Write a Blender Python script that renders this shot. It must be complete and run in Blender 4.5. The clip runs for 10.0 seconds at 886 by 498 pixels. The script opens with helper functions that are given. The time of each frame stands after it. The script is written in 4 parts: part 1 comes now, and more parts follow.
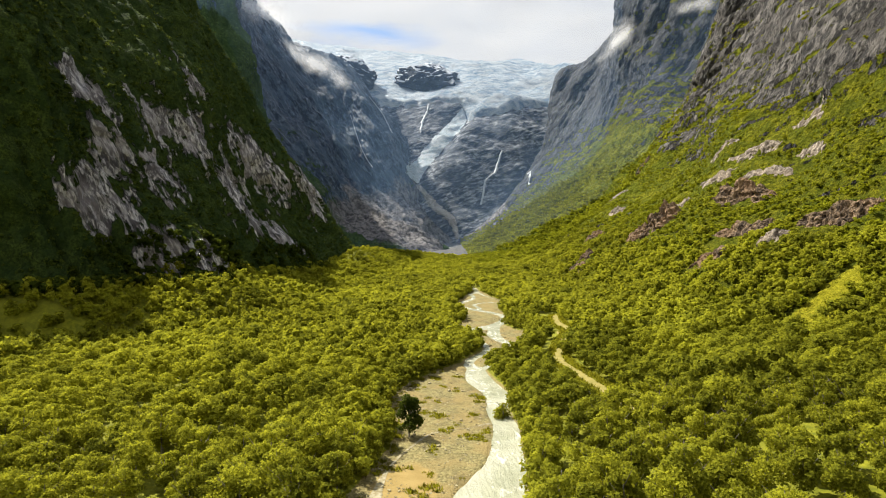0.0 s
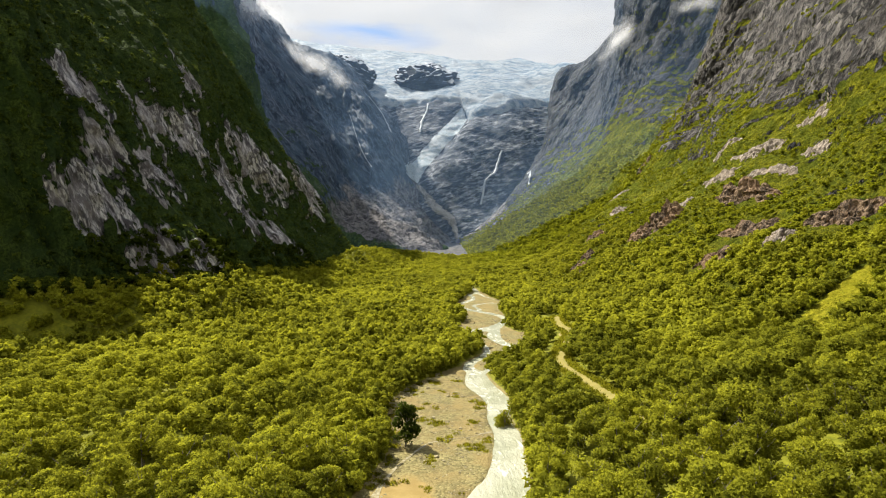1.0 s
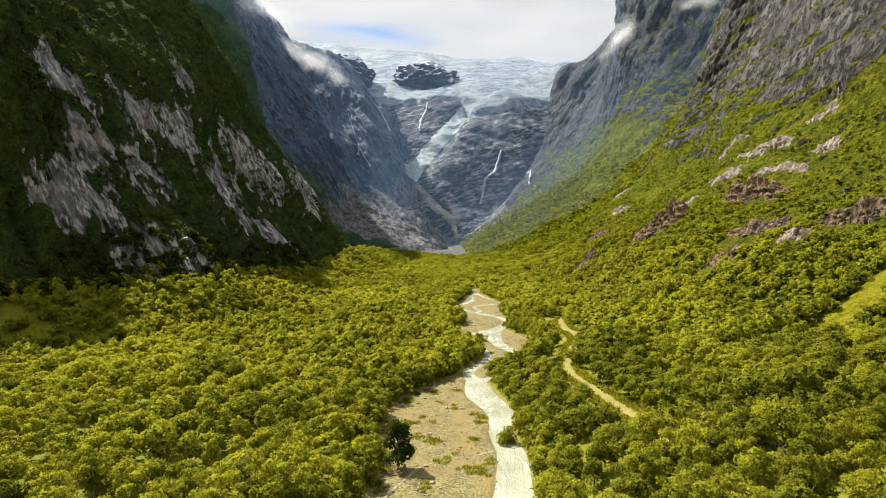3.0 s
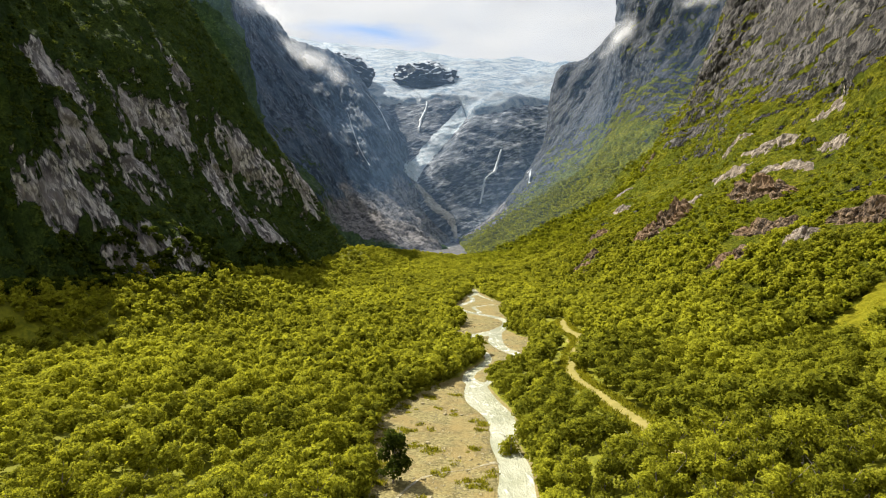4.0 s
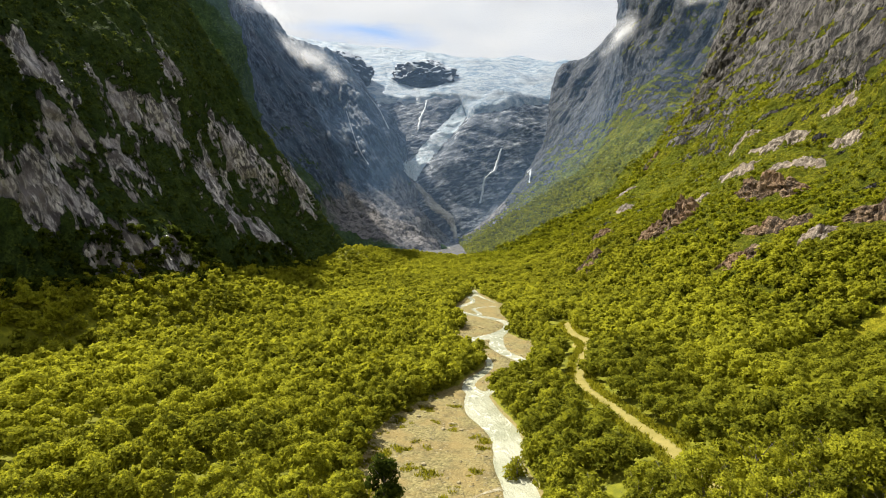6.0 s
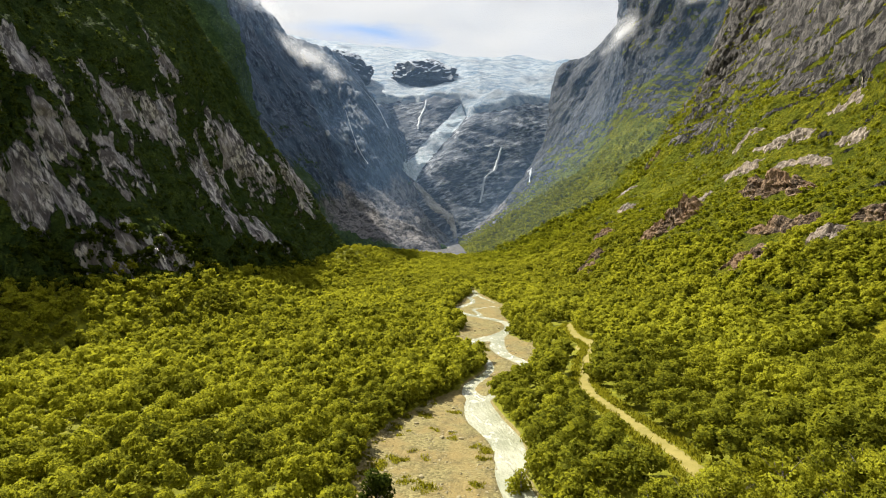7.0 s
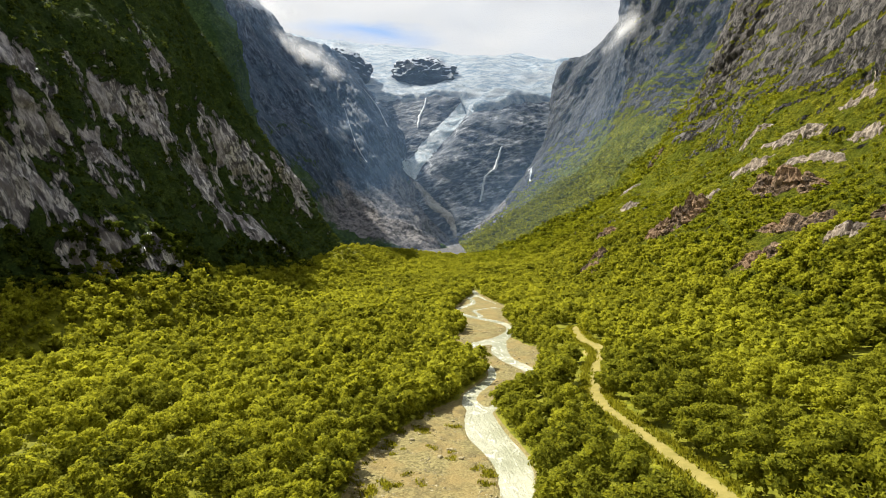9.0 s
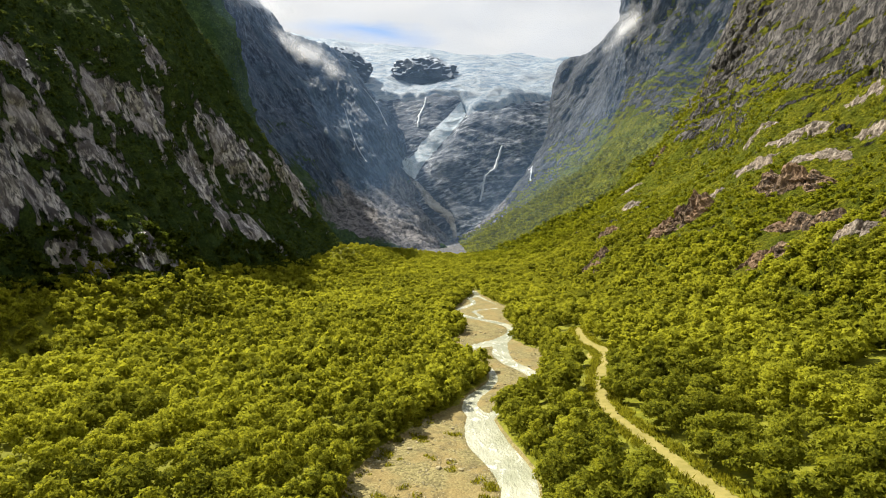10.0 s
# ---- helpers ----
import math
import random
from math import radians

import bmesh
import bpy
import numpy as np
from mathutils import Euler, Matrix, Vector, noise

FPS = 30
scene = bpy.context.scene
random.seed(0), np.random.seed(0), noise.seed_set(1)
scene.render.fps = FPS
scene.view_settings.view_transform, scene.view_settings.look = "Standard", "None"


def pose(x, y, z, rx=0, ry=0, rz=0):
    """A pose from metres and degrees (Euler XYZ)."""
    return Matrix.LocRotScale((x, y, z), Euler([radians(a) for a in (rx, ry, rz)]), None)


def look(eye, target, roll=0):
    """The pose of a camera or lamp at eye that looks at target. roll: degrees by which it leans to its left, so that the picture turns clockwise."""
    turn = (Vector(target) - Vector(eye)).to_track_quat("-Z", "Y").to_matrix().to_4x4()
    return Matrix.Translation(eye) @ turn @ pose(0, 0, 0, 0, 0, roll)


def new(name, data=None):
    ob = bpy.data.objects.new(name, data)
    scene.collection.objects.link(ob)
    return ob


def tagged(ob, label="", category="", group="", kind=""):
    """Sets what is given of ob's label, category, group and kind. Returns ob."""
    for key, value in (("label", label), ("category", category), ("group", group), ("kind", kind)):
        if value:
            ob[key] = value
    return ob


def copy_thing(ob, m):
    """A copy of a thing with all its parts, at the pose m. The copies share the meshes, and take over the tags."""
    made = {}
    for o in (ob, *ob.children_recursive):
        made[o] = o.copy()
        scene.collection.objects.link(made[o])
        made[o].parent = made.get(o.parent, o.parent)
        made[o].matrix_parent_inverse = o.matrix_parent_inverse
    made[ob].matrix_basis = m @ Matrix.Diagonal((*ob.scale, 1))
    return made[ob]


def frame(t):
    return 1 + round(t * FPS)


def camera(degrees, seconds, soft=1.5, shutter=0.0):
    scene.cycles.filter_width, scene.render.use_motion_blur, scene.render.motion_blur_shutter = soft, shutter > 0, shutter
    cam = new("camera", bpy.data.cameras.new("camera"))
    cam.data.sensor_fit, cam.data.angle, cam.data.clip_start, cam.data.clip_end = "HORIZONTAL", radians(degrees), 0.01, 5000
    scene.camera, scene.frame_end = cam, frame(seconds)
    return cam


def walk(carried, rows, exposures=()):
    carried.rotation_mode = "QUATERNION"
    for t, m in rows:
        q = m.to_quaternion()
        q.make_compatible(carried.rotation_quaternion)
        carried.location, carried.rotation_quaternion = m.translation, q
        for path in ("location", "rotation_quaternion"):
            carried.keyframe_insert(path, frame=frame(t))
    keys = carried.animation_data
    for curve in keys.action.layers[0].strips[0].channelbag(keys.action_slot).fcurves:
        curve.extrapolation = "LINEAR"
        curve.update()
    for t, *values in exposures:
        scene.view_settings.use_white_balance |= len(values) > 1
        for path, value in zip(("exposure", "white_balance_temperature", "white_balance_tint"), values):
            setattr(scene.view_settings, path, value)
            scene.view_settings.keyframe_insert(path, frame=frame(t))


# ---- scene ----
cam = camera(75.0, 10.0, 1.0)
METRES, EYE, TILT, LEAN, TURN = 53.0, 30.0, 1.5, 0.0, 0.0
ROWS = [
    (0.0, 0.0, 0.0, 0.0, -0.0, 0.0, 0.0),
    (0.5, 0.0019, 0.0495, -0.0006, -0.01, 0.0, -0.01),
    (1.0, 0.004, 0.0998, -0.0017, -0.03, 0.01, -0.02),
    (1.5, 0.0057, 0.1502, -0.0028, -0.04, 0.01, -0.03),
    (2.0, 0.0077, 0.2007, -0.0036, -0.05, 0.01, -0.05),
    (2.5, 0.009, 0.2515, -0.0044, -0.07, 0.01, -0.06),
    (4.0, 0.014, 0.4049, -0.0095, -0.11, 0.0, -0.1),
    (4.5, 0.0154, 0.4558, -0.0109, -0.12, 0.01, -0.11),
    (5.0, 0.0168, 0.5059, -0.0123, -0.13, 0.01, -0.13),
    (5.5, 0.0184, 0.5559, -0.0139, -0.14, 0.01, -0.14),
    (7.0, 0.0227, 0.7064, -0.0192, -0.17, 0.0, -0.16),
    (7.5, 0.0245, 0.7561, -0.0204, -0.18, -0.02, -0.16),
    (8.0, 0.0258, 0.8055, -0.0215, -0.18, -0.03, -0.16),
    (8.5, 0.0274, 0.8544, -0.0222, -0.18, -0.04, -0.18),
    (9.0, 0.0289, 0.903, -0.0237, -0.18, -0.04, -0.17),
    (9.5, 0.0303, 0.9517, -0.025, -0.19, -0.06, -0.17),
    (10.0, 0.032, 0.9991, -0.0263, -0.18, -0.06, -0.18),
]
walk(cam, [(t, pose(0, 0, EYE, TILT, LEAN, TURN) @ pose(METRES * x, METRES * y, METRES * z, 90 + pitch, roll, yaw)) for t, x, y, z, yaw, pitch, roll in ROWS])

# ---- daylight ----
SUN_AZ, SUN_EL = -56.0, 55.0        # degrees to the right of the valley's axis, and above the horizon
to_sun = Vector((math.sin(radians(SUN_AZ)) * math.cos(radians(SUN_EL)), math.cos(radians(SUN_AZ)) * math.cos(radians(SUN_EL)), math.sin(radians(SUN_EL))))
sun = new("sun", bpy.data.lights.new("sun", "SUN"))
sun.data.energy, sun.data.angle, sun.data.color = 5.0, radians(0.6), (1.0, 0.94, 0.82)
sun.matrix_world = look((0, 0, 400), Vector((0, 0, 400)) - to_sun)
tagged(sun, kind="structure")

world = bpy.data.worlds.new("sky")
scene.world = world
world.use_nodes = True


def build_world():
    nt = world.node_tree
    nt.nodes.clear()
    N, L = nt.nodes.new, nt.links.new
    out, mix = N("ShaderNodeOutputWorld"), N("ShaderNodeMixShader")
    blue, white = N("ShaderNodeBackground"), N("ShaderNodeBackground")
    sky = N("ShaderNodeTexSky")
    sky.sky_type, sky.sun_disc = "NISHITA", False
    sky.sun_elevation, sky.sun_rotation = radians(SUN_EL), radians(SUN_AZ)
    blue.inputs[1].default_value = 0.10
    L(sky.outputs[0], blue.inputs[0])
    # cloud deck: noise on the sky's direction, stretched flat, thinning towards the zenith
    co, mp = N("ShaderNodeTexCoord"), N("ShaderNodeMapping")
    mp.inputs["Scale"].default_value = (1.6, 1.6, 5.0)
    mp.inputs["Location"].default_value = (0.3, 0.1, 0.0)
    L(co.outputs["Generated"], mp.inputs[0])
    big, fine = N("ShaderNodeTexNoise"), N("ShaderNodeTexNoise")
    big.inputs["Scale"].default_value, big.inputs["Detail"].default_value, big.inputs["Roughness"].default_value = 1.6, 8, 0.6
    fine.inputs["Scale"].default_value, fine.inputs["Detail"].default_value = 3.2, 6
    L(mp.outputs[0], big.inputs[0])
    L(mp.outputs[0], fine.inputs[0])
    axes, high, less = N("ShaderNodeSeparateXYZ"), N("ShaderNodeMapRange"), N("ShaderNodeMath")
    L(co.outputs["Generated"], axes.inputs[0])
    L(axes.outputs[2], high.inputs[0])
    high.inputs["From Min"].default_value, high.inputs["From Max"].default_value, high.inputs["To Max"].default_value = 0.44, 0.75, 0.20
    less.operation = "SUBTRACT"
    L(big.outputs[0], less.inputs[0])
    L(high.outputs[0], less.inputs[1])
    cover = N("ShaderNodeMapRange")
    cover.inputs["From Min"].default_value, cover.inputs["From Max"].default_value = 0.20, 0.36
    L(less.outputs[0], cover.inputs[0])
    # a long blue rift low over the ice
    rift, size, gap, shut = N("ShaderNodeVectorMath"), N("ShaderNodeVectorMath"), N("ShaderNodeMapRange"), N("ShaderNodeMath")
    warp, lift = N("ShaderNodeVectorMath"), N("ShaderNodeVectorMath")
    warp.operation = "SCALE"
    warp.inputs["Scale"].default_value = 0.16
    L(big.outputs[1], warp.inputs[0])
    L(co.outputs["Generated"], lift.inputs[0])
    L(warp.outputs[0], lift.inputs[1])
    rift.operation, size.operation, shut.operation = "MULTIPLY_ADD", "LENGTH", "MULTIPLY"
    rift.inputs[1].default_value = (11.0, 0.0, 52.0)
    rift.inputs[2].default_value = (11.0 * 0.045, 0.0, -52.0 * 0.447)
    L(lift.outputs[0], rift.inputs[0])
    L(rift.outputs[0], size.inputs[0])
    gap.inputs["From Min"].default_value, gap.inputs["From Max"].default_value = 0.2, 1.5
    L(size.outputs["Value"], gap.inputs[0])
    L(cover.outputs[0], shut.inputs[0])
    L(gap.outputs[0], shut.inputs[1])
    tone = N("ShaderNodeValToRGB")
    tone.color_ramp.elements[0].position, tone.color_ramp.elements[0].color = 0.3, (0.80, 0.81, 0.83, 1)
    tone.color_ramp.elements[1].position, tone.color_ramp.elements[1].color = 0.62, (1, 0.985, 0.955, 1)
    L(fine.outputs[0], tone.inputs[0])
    L(tone.outputs[0], white.inputs[0])
    white.inputs[1].default_value = 0.52
    L(shut.outputs[0], mix.inputs[0])
    L(blue.outputs[0], mix.inputs[1])
    L(white.outputs[0], mix.inputs[2])
    L(mix.outputs[0], out.inputs[0])


build_world()
scene.view_settings.exposure = 0.8


# ---- number work ----
def smooth(a, b, x):
    t = np.clip((x - a) / (b - a), 0, 1)
    return t * t * (3 - 2 * t)


def grad_noise(x, y, z, seed=0):
    """Gradient noise, about -1 to 1, on arrays."""
    xi, yi, zi = np.floor(x).astype(np.int64), np.floor(y).astype(np.int64), np.floor(z).astype(np.int64)
    fx, fy, fz = x - xi, y - yi, z - zi
    u, v, w = (f * f * f * (f * (f * 6 - 15) + 10) for f in (fx, fy, fz))
    total = 0
    for dx in (0, 1):
        for dy in (0, 1):
            for dz in (0, 1):
                h = ((xi + dx) * 374761393 + (yi + dy) * 668265263 + (zi + dz) * 2147483647 + seed * 974634777) & 0xFFFFFFFF
                h = ((h ^ (h >> 13)) * 1274126177) & 0xFFFFFFFF
                h = h ^ (h >> 16)
                gx, gy, gz = (h & 255) / 127.5 - 1, ((h >> 8) & 255) / 127.5 - 1, ((h >> 16) & 255) / 127.5 - 1
                dot = gx * (fx - dx) + gy * (fy - dy) + gz * (fz - dz)
                total = total + dot * (u if dx else 1 - u) * (v if dy else 1 - v) * (w if dz else 1 - w)
    return total


def fbm(x, y, z, octaves=4, gain=0.5, seed=0):
    total, amp = 0, 1.0
    for k in range(octaves):
        total = total + amp * grad_noise(x * 2 ** k, y * 2 ** k, z * 2 ** k, seed + k)
        amp *= gain
    return total


def ridged(x, y, z, octaves=4, gain=0.5, seed=0):
    total, amp = 0, 1.0
    for k in range(octaves):
        total = total + amp * (1 - 2 * np.abs(grad_noise(x * 2 ** k, y * 2 ** k, z * 2 ** k, seed + k)))
        amp *= gain
    return total


def terraced(v, steps):
    """Noise cut into flats and sudden steps."""
    t = v * steps
    k = np.floor(t)
    return (k + smooth(0.62, 1.0, t - k)) / steps


def catmull(points, n):
    """Points (k, ...) drawn out to n along a smooth line through them."""
    p = np.asarray(points, float)
    k = len(p)
    t = np.linspace(0, k - 1, n)
    i = np.minimum(t.astype(int), k - 2)
    f = (t - i).reshape((-1,) + (1,) * (p.ndim - 1))
    a, b, c, d = p[np.maximum(i - 1, 0)], p[i], p[i + 1], p[np.minimum(i + 2, k - 1)]
    return b + 0.5 * f * (c - a + f * (2 * a - 5 * b + 4 * c - d + f * (3 * (b - c) + d - a)))


def loft(sections, nu, nv):
    """A sheet (nu, nv, 3) through sections that run from foot to crest."""
    s = np.asarray(sections, float)
    s = catmull(s, nu)
    return np.swapaxes(catmull(np.swapaxes(s, 0, 1), nv), 0, 1)


def sheet_normals(p):
    n = np.cross(np.gradient(p, axis=0), np.gradient(p, axis=1))
    return n / (np.linalg.norm(n, axis=2, keepdims=True) + 1e-9)


def mesh_from(name, verts, quads, material, smooth_faces=True):
    """A mesh from arrays of corners and of four-cornered (or three-cornered) faces."""
    verts, quads = np.asarray(verts, np.float32), np.asarray(quads, np.int32)
    me = bpy.data.meshes.new(name)
    me.vertices.add(len(verts))
    me.vertices.foreach_set("co", verts.ravel())
    k = quads.shape[1]
    me.loops.add(quads.size)
    me.loops.foreach_set("vertex_index", quads.ravel())
    me.polygons.add(len(quads))
    me.polygons.foreach_set("loop_start", np.arange(len(quads), dtype=np.int32) * k)
    me.polygons.foreach_set("use_smooth", np.full(len(quads), smooth_faces))
    me.materials.append(material)
    me.update(calc_edges=True)
    return me


def grid_quads(nu, nv, flip=False):
    i = np.arange(nu * nv).reshape(nu, nv)
    q = np.stack([i[:-1, :-1], i[1:, :-1], i[1:, 1:], i[:-1, 1:]], axis=-1).reshape(-1, 4)
    return q[:, ::-1] if flip else q


def sheet(name, p, material, flip=False):
    return mesh_from(name, p.reshape(-1, 3), grid_quads(p.shape[0], p.shape[1], flip), material)


def mask_on(me, name, values):
    me.attributes.new(name, "FLOAT", "POINT").data.foreach_set("value", np.asarray(values, np.float32).ravel())


def part(name, me, parent, label=""):
    ob = new(name, me)
    ob.parent = parent
    return tagged(ob, label=label)


# ---- materials ----
class Nodes:
    """Short words for building a node material."""

    def __init__(self, name, rough=0.8, spec=0.3):
        self.mat = bpy.data.materials.new(name)
        self.mat.use_nodes = True
        self.nt = self.mat.node_tree
        self.bsdf = self.nt.nodes["Principled BSDF"]
        self.out = self.nt.nodes["Material Output"]
        self.bsdf.inputs["Roughness"].default_value = rough
        self.bsdf.inputs["Specular IOR Level"].default_value = spec
        self.geo = self.nt.nodes.new("ShaderNodeNewGeometry")
        self.pos = self.geo.outputs["Position"]

    def link(self, a, b):
        self.nt.links.new(a, b)

    def value(self, v, socket):
        if isinstance(v, (int, float)):
            socket.default_value = v
        elif isinstance(v, tuple):
            socket.default_value = (*v, 1) if len(v) == 3 else v
        else:
            self.link(v, socket)

    def mapped(self, scale=(1, 1, 1), turn=(0, 0, 0)):
        m = self.nt.nodes.new("ShaderNodeMapping")
        m.inputs["Scale"].default_value = scale
        m.inputs["Rotation"].default_value = [radians(a) for a in turn]
        self.link(self.pos, m.inputs[0])
        return m.outputs[0]

    def slanted(self, way, squeeze):
        """Places in metres, squeezed along one slanting way, so that marks run long that way."""
        d = Vector(way).normalized()
        e = d.orthogonal().normalized()
        join = self.nt.nodes.new("ShaderNodeCombineXYZ")
        for k, (axis, size) in enumerate(((e, 1), (d.cross(e), 1), (d, squeeze))):
            dot = self.nt.nodes.new("ShaderNodeVectorMath")
            dot.operation = "DOT_PRODUCT"
            self.link(self.pos, dot.inputs[0])
            dot.inputs[1].default_value = axis * size
            self.link(dot.outputs["Value"], join.inputs[k])
        return join.outputs[0]

    def noise(self, scale, detail=4, rough=0.55, at=None, distort=0.0):
        n = self.nt.nodes.new("ShaderNodeTexNoise")
        n.inputs["Scale"].default_value, n.inputs["Detail"].default_value = scale, detail
        n.inputs["Roughness"].default_value, n.inputs["Distortion"].default_value = rough, distort
        self.link(at or self.pos, n.inputs["Vector"])
        return n.outputs[0]

    def cells(self, scale, at=None, feature="F1", out="Distance"):
        n = self.nt.nodes.new("ShaderNodeTexVoronoi")
        n.feature = feature
        n.inputs["Scale"].default_value = scale
        self.link(at or self.pos, n.inputs["Vector"])
        return n.outputs[out]

    def ranged(self, v, a, b, c=0.0, d=1.0):
        n = self.nt.nodes.new("ShaderNodeMapRange")
        n.interpolation_type = "SMOOTHSTEP"
        for k, x in zip(("Value", "From Min", "From Max", "To Min", "To Max"), (v, a, b, c, d)):
            self.value(x, n.inputs[k])
        return n.outputs[0]

    def math(self, op, a, b=0.0):
        n = self.nt.nodes.new("ShaderNodeMath")
        n.operation = op
        self.value(a, n.inputs[0])
        self.value(b, n.inputs[1])
        return n.outputs[0]

    def mix(self, f, a, b):
        n = self.nt.nodes.new("ShaderNodeMix")
        n.data_type = "RGBA"
        self.value(f, n.inputs[0])
        self.value(a, n.inputs[6])
        self.value(b, n.inputs[7])
        return n.outputs[2]

    def attribute(self, name):
        n = self.nt.nodes.new("ShaderNodeAttribute")
        n.attribute_name = name
        return n.outputs["Fac"]

    def axis(self, vec, k):
        n = self.nt.nodes.new("ShaderNodeSeparateXYZ")
        self.link(vec, n.inputs[0])
        return n.outputs[k]

    def bump(self, height, strength, distance):
        n = self.nt.nodes.new("ShaderNodeBump")
        n.inputs["Strength"].default_value, n.inputs["Distance"].default_value = strength, distance
        self.link(height, n.inputs["Height"])
        return n.outputs[0]

    def done(self, colour, normal=None, rough=None):
        self.value(colour, self.bsdf.inputs["Base Color"])
        if normal is not None:
            self.link(normal, self.bsdf.inputs["Normal"])
        if rough is not None:
            self.value(rough, self.bsdf.inputs["Roughness"])
        return self.mat


def rock_material(name, dark, light, green, size=1.0, way=(0, 0, 1), rough=0.75, snow=0.0, gloss=0.18, warm=(0.30, 0.25, 0.20), squeeze=0.32, relief=1.0, crisp=(0.42, 0.68)):
    """Rock with streaks along its joints; scrub grows where the sheet's own mask leaves it, more so on flat ledges."""
    m = Nodes(name, rough, gloss)
    slant = m.slanted(way, squeeze)
    broad = m.noise(0.022 / size, 5, 0.6)
    streak = m.noise(0.17 / size, 10, 0.74, slant, 0.3)
    grain = m.noise(0.8 / size, 6, 0.7, slant)
    crack = m.ranged(m.cells(0.11 / size, slant, "DISTANCE_TO_EDGE"), 0.0, 0.09)
    stone = m.mix(m.ranged(streak, *crisp), dark, light)
    stone = m.mix(m.ranged(grain, 0.35, 0.7, 0.0, 0.4), stone, (dark[0] * 0.6, dark[1] * 0.6, dark[2] * 0.62))
    stone = m.mix(m.ranged(crack, 0.0, 1.0, 0.25, 0.0), stone, (dark[0] * 0.5, dark[1] * 0.5, dark[2] * 0.5))
    stone = m.mix(m.ranged(broad, 0.45, 0.62, 0.0, 0.6), stone, warm)
    up = m.axis(m.geo.outputs["Normal"], 2)
    rag = m.math("ADD", m.attribute("bare"), m.math("MULTIPLY", m.math("SUBTRACT", m.noise(0.16 / size, 10, 0.78, slant), 0.5), 1.9))
    rag = m.math("SUBTRACT", rag, m.math("MULTIPLY", m.math("SUBTRACT", up, 0.5), 0.5))
    bare = m.ranged(rag, 0.44, 0.56)
    leafy = m.mix(m.ranged(m.noise(0.5 / size, 7, 0.72), 0.38, 0.62), (green[0] * 0.45, green[1] * 0.45, green[2] * 0.5), (green[0] * 1.6, green[1] * 1.45, green[2] * 1.2))
    leafy = m.mix(m.ranged(m.noise(0.035 / size, 4, 0.6), 0.42, 0.62, 0.0, 0.62), leafy, (green[0] * 0.4, green[1] * 0.52, green[2] * 0.6))
    sward = m.mix(m.ranged(m.noise(0.6, 6, 0.7), 0.3, 0.7), (0.25, 0.245, 0.012), (0.42, 0.385, 0.024))
    leafy = m.mix(m.ranged(m.axis(m.cells(0.24, out="Color"), 0), 0.2, 0.9, 0.0, 0.55), leafy, (green[0] * 0.35, green[1] * 0.42, green[2] * 0.5))
    colour = m.mix(m.ranged(m.attribute("meadow"), 0.3, 0.7), m.mix(bare, leafy, stone), sward)
    scree = m.ranged(m.math("ADD", m.attribute("scree"), m.math("MULTIPLY", m.math("SUBTRACT", m.noise(0.02, 8, 0.7), 0.5), 1.2)), 0.4, 0.6)
    colour = m.mix(scree, colour, m.mix(m.ranged(m.noise(0.12, 8, 0.75), 0.38, 0.62), (0.05, 0.05, 0.054), (0.27, 0.255, 0.25)))
    if snow:
        high = m.math("MULTIPLY", m.ranged(m.axis(m.pos, 2), snow, snow + 60), m.ranged(m.math("ADD", up, m.math("MULTIPLY", m.noise(0.03, 6, 0.6), 0.7)), 0.74, 0.90))
        colour = m.mix(high, colour, (0.58, 0.62, 0.67))
    h = m.math("ADD", streak, m.math("MULTIPLY", grain, 0.3))
    h = m.math("ADD", h, m.math("MULTIPLY", crack, 0.12))
    tuft = m.math("ADD", m.math("MULTIPLY", m.cells(0.30), -0.55), m.noise(0.55, 6, 0.7))
    h = m.math("ADD", m.math("MULTIPLY", h, bare), m.math("MULTIPLY", tuft, m.math("SUBTRACT", 0.9, m.math("MULTIPLY", bare, 0.9))))
    m.link(m.ranged(bare, 0, 1, 0.06, gloss), m.bsdf.inputs["Specular IOR Level"])
    return m.done(colour, m.bump(h, relief, 2.6 * size), m.ranged(bare, 0, 1, 0.95, rough))


def leaf_material(name, dark, light, fine=3.2):
    m = Nodes(name, 0.9, 0.03)
    tree = m.noise(0.16, 3, 0.6)
    grove = m.noise(0.018, 3, 0.55)
    each = m.geo.outputs["Random Per Island"]
    small = m.noise(fine, 4, 0.75)
    f = m.math("ADD", m.math("MULTIPLY", each, 0.30), m.math("MULTIPLY", m.math("ADD", m.ranged(tree, 0.3, 0.7), m.ranged(grove, 0.35, 0.65)), 0.26))
    f = m.math("ADD", f, m.ranged(small, 0.36, 0.64, -0.30, 0.52))
    colour = m.mix(m.ranged(f, 0.0, 1.0), dark, light)
    m.done(colour, m.bump(small, 0.5, 0.3))
    through_leaf = m.nt.nodes.new("ShaderNodeBsdfTranslucent")
    m.value(m.mix(0.5, colour, (light[0] * 1.3, light[1] * 1.25, light[2] * 0.9)), through_leaf.inputs[0])
    both = m.nt.nodes.new("ShaderNodeMixShader")
    both.inputs[0].default_value = 0.45
    m.link(m.bsdf.outputs[0], both.inputs[1])
    m.link(through_leaf.outputs[0], both.inputs[2])
    m.link(both.outputs[0], m.out.inputs[0])
    return m.mat


